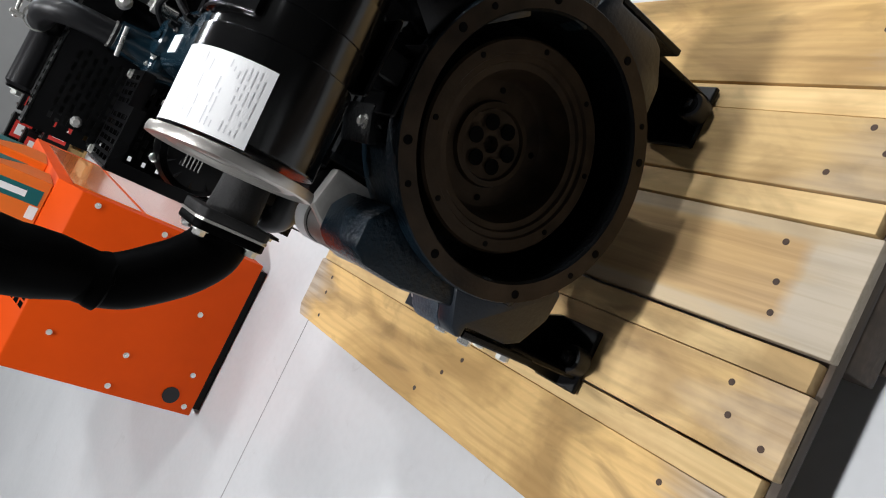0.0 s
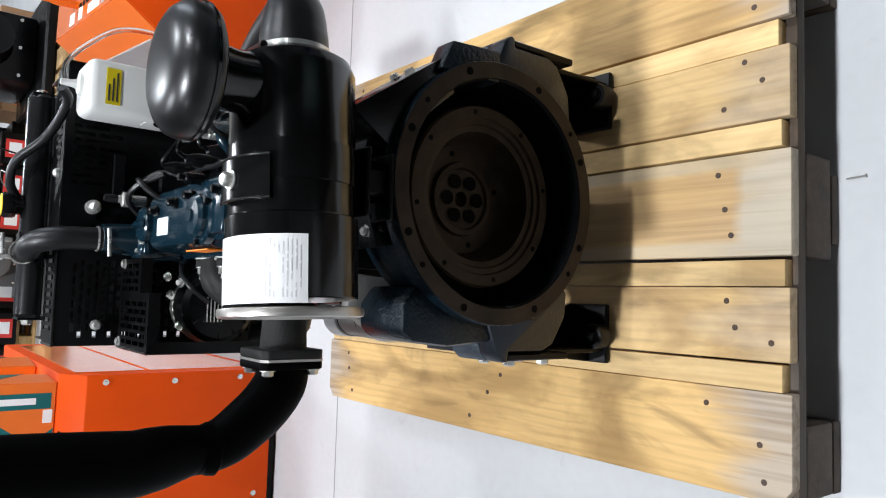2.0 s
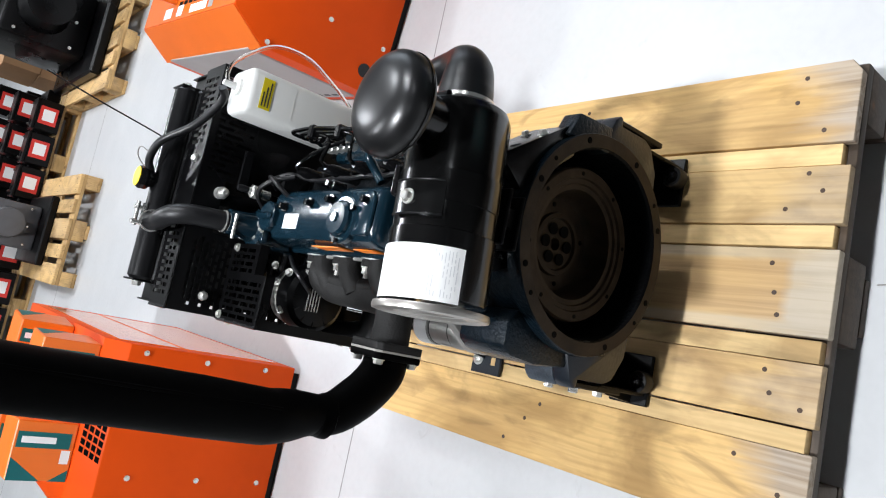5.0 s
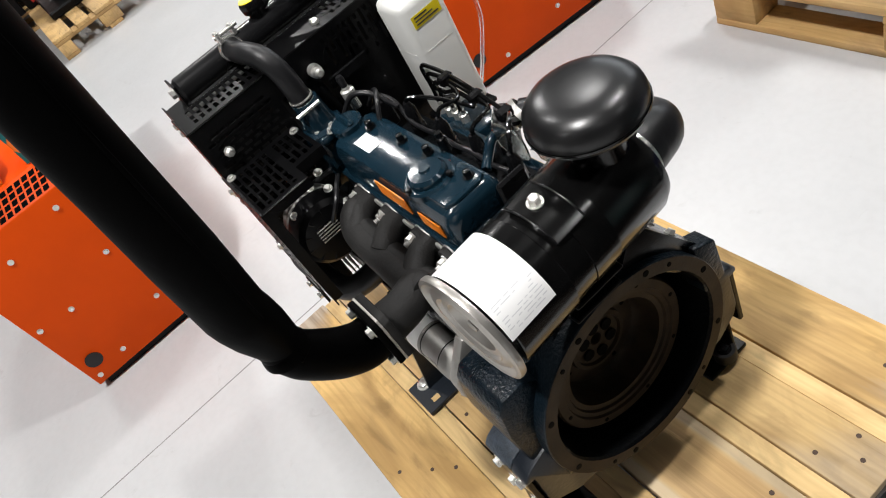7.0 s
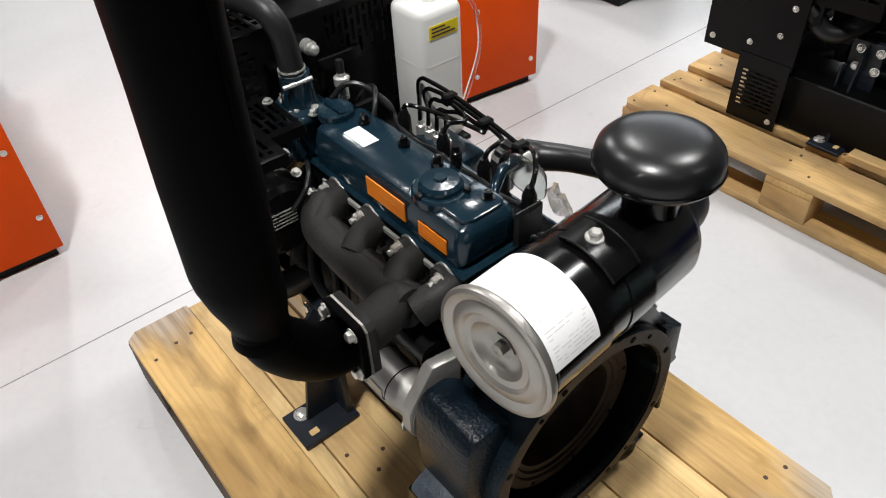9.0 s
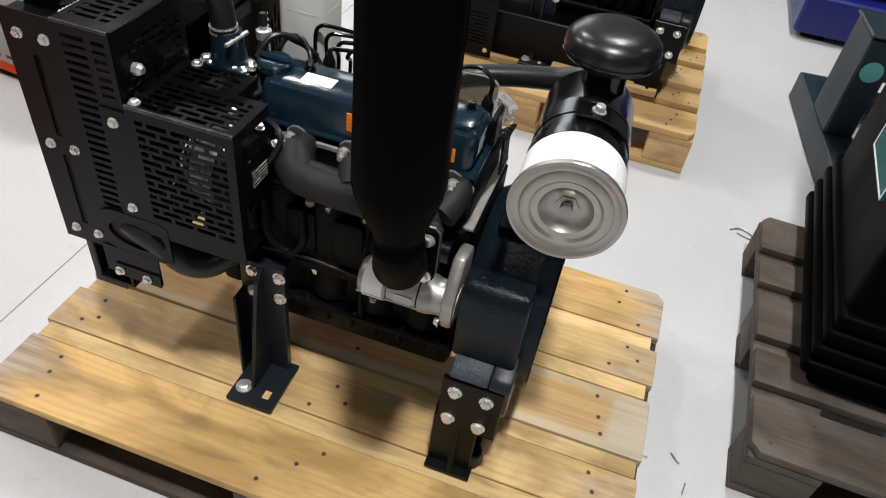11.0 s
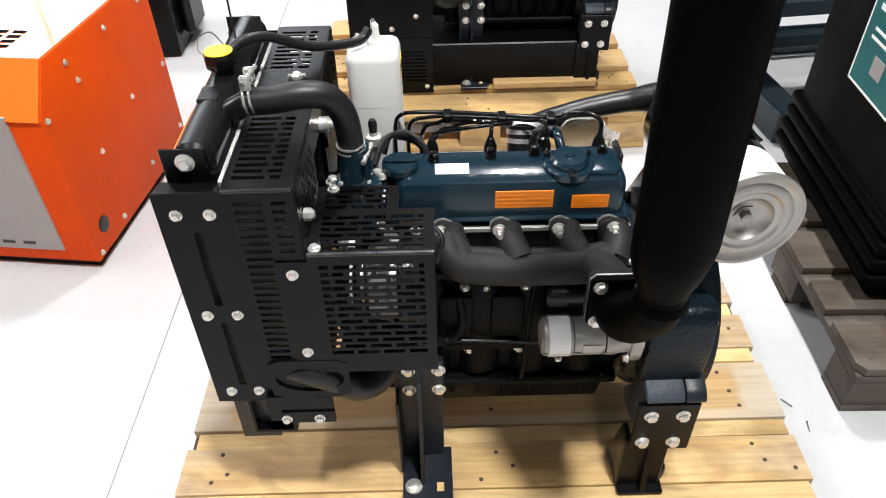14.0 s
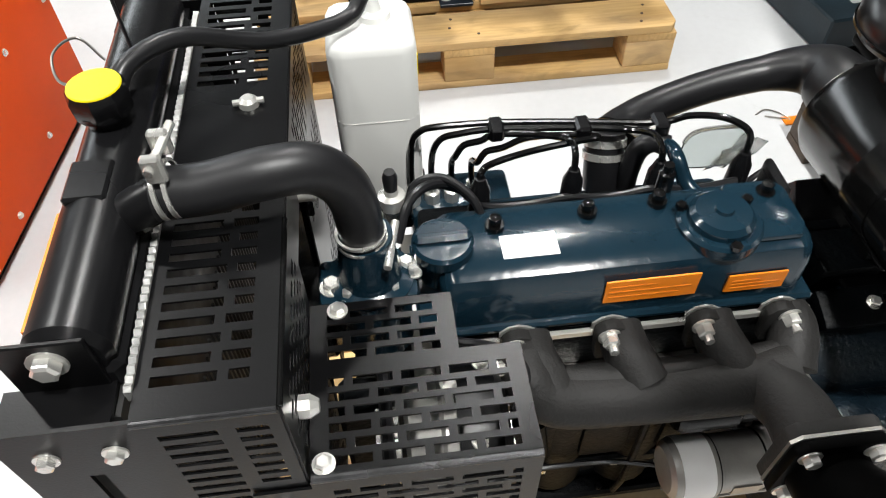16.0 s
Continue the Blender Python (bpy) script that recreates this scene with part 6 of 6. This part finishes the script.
def carton(at, sx, sy, sz):
    """A parts carton lying on its side: teal band, white bars and wedges on the face towards +x."""
    c = thing("parts_carton", "orange parts carton with teal wedges and a teal band", "box", "cartons", at=at)

    def p(name, bm, m, lab=""):
        return part(name, bm, m, c, lab, at=pose(0, 0, 0))

    p("carton", B(-sx / 2, sx / 2, -sy / 2, sy / 2, 0, sz, 0.003), M_ORANGE2)
    f = sx / 2
    p("teal_band", B(f, f + 0.0008, sy * 0.05, sy * 0.32, sz * 0.08, sz * 0.95), M_TEAL, "teal printed band")
    p("white_mark", B(f + 0.0009, f + 0.0014, sy * 0.13, sy * 0.24, sz * 0.32, sz * 0.88), M_PAPER, "plain white bar")
    for w in ([(-0.5, 0.45), (-0.12, 0.98), (-0.5, 0.98)], [(-0.5, 0.02), (-0.3, 0.02), (-0.5, 0.32)]):
        bm = bmesh.new()
        prism(bm, [(sy * u, sz * v) for u, v in w], "x", f, f + 0.0007)
        p("teal_wedge", bm, M_TEAL, "teal printed wedge")
    p("paper_sticker", B(f + 0.0002, f + 0.0009, -sy * 0.2, sy * 0.03, sz * 0.05, sz * 0.2), M_PAPER, "white paper sticker")
    bm = bmesh.new()
    prism(bm, [(-sx * 0.5, sz * 0.4), (sx * 0.1, sz * 0.95), (-sx * 0.5, sz * 0.95)], "y", sy / 2, sy / 2 + 0.0007)
    p("teal_wedge", bm, M_TEAL)
    return c


for x, y, z, a, s in ((-1.335, -0.49, 0.656, -3, 0.16), (-1.34, -0.745, 0.656, 4, 0.165), (-1.68, -0.47, 0.656, -6, 0.16), (-1.56, -0.77, 0.656, 2, 0.17)):
    carton(pose(x, y, z, 0, 0, a), s, s * 1.02, s)


def dark_unit(at):
    """A black ribbed machine on an old dark pallet, with a teal sign."""
    m = thing("black_machine", "tall black machine with rounded ribs round its foot", "machine", at=at)

    def p(name, bm, mt, parent=m, lab="", ps=None):
        return part(name, bm, mt, parent, lab, at=ps or pose(0, 0, 0))

    p("cabinet", B(-0.032, 0.8, 0.1, 0.71, 0.1, 1.25, 0.03, 3), M_MUFF)
    for k in range(4):
        p("rib", B(-0.052 + 0.004 * k, 0.8, 0.068 + 0.005 * k, 0.735, 0.045 + k * 0.043, 0.083 + k * 0.043, 0.014, 3), M_MUFF)
    p("skid", B(-0.02, 0.8, 0.09, 0.7, 0.0, 0.06, 0.01), M_MUFF)
    return m


pallet("old dark weathered pallet under a black machine", pose(1.415, 0.425, 0, 0, 0, -1.5), M_WOODD, M_WOODD)
dark_unit(pose(0.925, 0.165, 0.146, 0, 0, -3.5))
sg = thing("teal_sign", "teal sign with white border and print fixed to the machine", "sign", at=pose(0.906, 0.522, 0.678, 0, 0, -3.5))
part("board", B(-0.004, 0.004, -0.112, 0.112, -0.148, 0.148, 0.002), M_TEAL, sg, at=pose(0, 0, 0))
bm = bmesh.new()
for y0, y1, z0, z1 in ((-0.112, 0.112, 0.143, 0.148), (-0.112, 0.112, -0.148, -0.143), (-0.112, -0.107, -0.148, 0.148), (0.107, 0.112, -0.148, 0.148), (0.045, 0.09, 0.115, 0.127), (-0.085, -0.01, 0.066, 0.079), (0.0, 0.075, 0.066, 0.079), (-0.08, -0.02, 0.033, 0.046), (-0.01, 0.08, 0.033, 0.046), (-0.075, 0.07, -0.012, -0.005), (-0.06, 0.075, -0.032, -0.025)):
    box(bm, -0.0052, -0.0042, y0, y1, z0, z1)
part("white_print", bm, M_PAPER, sg, "white border and bars of print", at=pose(0, 0, 0))
part("icon", B(-0.0053, -0.0042, -0.022, 0.03, -0.1, -0.056, 0.0), M_GREYP, sg, "small grey picture", at=pose(0, 0, 0))

# navy steel frame
nf = thing("steel_base_frame", "slate blue painted steel base frame", "frame", at=pose(1.065, 1.164, 0, 0, 0, 6.5))
for nm, bxs in (("rail", (0.0, 0.11, 0.0, 0.75, 0.0, 0.11)), ("rail", (0.62, 0.73, 0.0, 0.75, 0.0, 0.11)), ("crossbar", (0.11, 0.62, 0.02, 0.1, 0.02, 0.09)), ("crossbar", (0.11, 0.62, 0.62, 0.72, 0.02, 0.09)), ("upright", (0.004, 0.1, 0.3, 0.49, 0.11, 0.45)), ("upright", (0.63, 0.726, 0.3, 0.49, 0.11, 0.45)), ("rung", (0.1, 0.63, 0.34, 0.42, 0.3, 0.36)), ("rung", (0.1, 0.63, 0.34, 0.42, 0.18, 0.235)), ("top_plate", (-0.004, 0.112, 0.292, 0.498, 0.4505, 0.464)), ("top_plate", (0.622, 0.734, 0.292, 0.498, 0.4505, 0.464))):
    part(nm, B(*bxs, bev=0.006), M_STEELBLUE, nf, at=pose(0, 0, 0))
part("round_badge", lathe(bmesh.new(), (0.05, 0.2995, 0.345), (0, -1, 0), [(0, 0.034), (0.002, 0.034)], 24), M_TEALP, nf, "pale teal round sticker", at=pose(0, 0, 0))

# blue machine further back
bmn = thing("blue_machine", "royal blue machine base with an orange bracket", "machine", at=pose(1.0, 2.5, 0))
part("base", B(0, 1.1, 0, 0.6, 0.03, 0.2, 0.01), M_BLUEPAINT, bmn, at=pose(0, 0, 0))
part("casing", B(0.1, 1.0, 0.1, 0.55, 0.2, 0.7, 0.03, 2), M_BLUEPAINT, bmn, at=pose(0, 0, 0))
part("foot", B(0.05, 0.15, 0.05, 0.15, 0, 0.03), M_BLACK, bmn, at=pose(0, 0, 0))
part("foot", B(0.95, 1.05, 0.05, 0.15, 0, 0.03), M_BLACK, bmn, at=pose(0, 0, 0))
part("foot", B(0.5, 0.6, 0.45, 0.55, 0, 0.03), M_BLACK, bmn, at=pose(0, 0, 0))
part("orange_bracket", B(0.3, 0.42, -0.03, 0.0, 0.05, 0.16, 0.004), M_WARN, bmn, at=pose(0, 0, 0))

# black bin with a white label
bn = thing("black_cabinet", "black steel cabinet with a white label on the floor", "cabinet", at=pose(-1.33, 1.95, 0))
part("body", B(-0.3, 0.16, 0, 0.42, 0.0, 0.75, 0.008), M_BLACK, bn, at=pose(0, 0, 0))
part("label_plate", B(0.0, 0.075, -0.003, 0.0, 0.13, 0.23), M_PAPER, bn, "white label", at=pose(0, 0, 0))
part("side_fitting", B(0.16, 0.21, 0.1, 0.3, 0.05, 0.3, 0.02), M_SATIN, bn, at=pose(0, 0, 0))


# ---- the far end of the hall ----
def battery_mesh_set():
    return (mesh_of("case", B(-0.085, 0.085, -0.13, 0.13, 0, 0.18, 0.006), M_BLACK), mesh_of("lid", B(-0.087, 0.087, -0.132, 0.132, 0.18, 0.2, 0.004), M_BLACK),
            mesh_of("red_label", B(0.0852, 0.0862, -0.075, 0.075, 0.03, 0.165), M_RED), mesh_of("white_patch", B(0.0862, 0.0872, -0.045, 0.05, 0.05, 0.14), M_PAPER), mesh_of("post", cyl(bmesh.new(), (0, 0, 0.2), (0, 0, 0.215), 0.01, 10), M_STEEL))


BM = battery_mesh_set()


def battery(at):
    b = thing("battery", "black lead battery with a red and white label", "battery", "batteries in rows", at=at)
    for nm, me in (("case", BM[0]), ("lid", BM[1]), ("red_label", BM[2]), ("white_patch", BM[3])):
        put(new(nm, me), b, at=pose(0, 0, 0))
    for y in (-0.09, 0.09):
        put(new("post", BM[4]), b, at=pose(-0.04, y, 0))


for tier in range(3):
    for k in range(8):
        battery(pose(-5.74 - 0.36 * tier, -1.06 + k * 0.29 + 0.07 * tier, 0.147 + 0.104 * tier))
for y in (-0.62, 0.62):
    pallet("pine pallet under rows of batteries", pose(-6.1, y, 0, 0, 0, 90), M_WOODF, M_WOODF)
for x, h in ((-6.1, 0.1), (-6.46, 0.205)):
    shelf = thing("crate", "dark flat crate under a row of batteries", "crate", at=pose(x, 0, 0.1455))
    part("crate_body", B(-0.16, 0.16, -1.25, 1.25, 0, h, 0.005), M_BLACK, shelf, at=pose(0, 0, 0))


def skid_unit(at, label, tone, with_label, k=1.0):
    u = thing("pump_unit", label, "machine", "machines on pallets", at=at)

    def q(nm, bm, m, lab=""):
        for v in bm.verts:
            v.co *= k
        part(nm, bm, m, u, lab, at=pose(0, 0, 0))

    q("base", B(-0.35, 0.4, -0.25, 0.25, 0, 0.05, 0.01), M_BLACK)
    q("casing", lathe(bmesh.new(), (-0.3, 0, 0.26), (1, 0, 0), [(0, 0.12), (0.02, 0.16), (0.35, 0.17), (0.45, 0.12), (0.6, 0.1), (0.66, 0.1), (0.67, 0.06)], 20), tone)
    q("block", B(-0.3, 0.2, -0.16, 0.16, 0.05, 0.42, 0.02, 2), tone)
    q("hood", B(-0.35, 0.05, -0.2, 0.2, 0.38, 0.5, 0.03, 2), tone)
    q("arm", B(-0.5, -0.2, -0.1, 0.06, 0.3, 0.44, 0.02, 2), tone)
    for y in (-0.13, 0.0, 0.13):
        for z in (0.12, 0.36):
            q("stud", lathe(bmesh.new(), (0.2, y, z), (1, 0, 0), [(0, 0.008), (0.01, 0.008)], 6), M_ZINC)
    if with_label:
        q("white_label", B(-0.2, 0.03, -0.14, -0.02, 0.5005, 0.502), M_PAPER, "white paper label")


pallet("pine pallet under a grey pump", pose(-5.05, 0.05, 0, 0, 0, 0), M_WOODF, M_WOODF)
skid_unit(pose(-5.3, 0.02, 0.146), "grey pump unit on a pine pallet", M_GREYP2, False, 1.05)
pallet("pine pallet under a black engine", pose(-5.1, 1.5, 0, 0, 0, 0), M_WOODF, M_WOODF)
skid_unit(pose(-5.35, 1.62, 0.146), "black engine unit with a white label", M_BLACK, True, 1.6)
for x, y, z, a in ((-6.5, 1.6, 0.0, 5), (-6.5, 1.6, 0.3, 9), (-7.0, 2.3, 0.0, -4)):
    c = thing("cardboard_box", "brown cardboard box with an orange print", "box", "cardboard boxes", at=pose(x, y, z, 0, 0, a))
    part("carton", B(-0.2, 0.2, -0.22, 0.22, 0, 0.298, 0.004), M_CARTON, c, at=pose(0, 0, 0))
    part("orange_print", B(0.2002, 0.2012, -0.15, 0.1, 0.05, 0.22), M_ORANGE2, c, "orange printed patch", at=pose(0, 0, 0))
    part("blue_print", B(0.2012, 0.2022, -0.1, 0.02, 0.1, 0.18), M_BLUEPAINT, c, "blue printed patch", at=pose(0, 0, 0))

# wire clip with an orange tag on the floor
wc = thing("wire_clip", "bent steel wire clip with an orange tag on the floor", "clip", at=pose(0.845, 0.905, 0))
part("wire", tube(bmesh.new(), [(-0.06, 0.03, 0.003), (-0.03, 0.045, 0.004), (0.0, 0.03, 0.004), (0.02, 0.0, 0.003), (0.0, 0.005, 0.004), (-0.04, 0.02, 0.004)], 0.0022, 8), M_STEEL, wc, at=pose(0, 0, 0))
part("orange_tag", B(0.0, 0.045, -0.02, 0.012, 0.0005, 0.004, 0.001), M_WARN, wc, at=pose(0, 0, 0))
for x, y, a in ((0.625, 0.046, 5), (0.696, 0.068, -50), (0.72, 0.0, 80)):
    nl = thing("loose_nail", "loose steel nail lying on the floor", "nail", "loose nails", at=pose(x, y, 0.0035, 0, 0, a))
    part("shank", cyl(bmesh.new(), (-0.013, 0, 0), (0.013, 0, 0), 0.0013, 8), M_STEEL, nl, at=pose(0, 0, 0))
    part("head", cyl(bmesh.new(), (0.013, 0, 0), (0.0142, 0, 0), 0.0026, 10), M_STEEL, nl, at=pose(0, 0, 0))
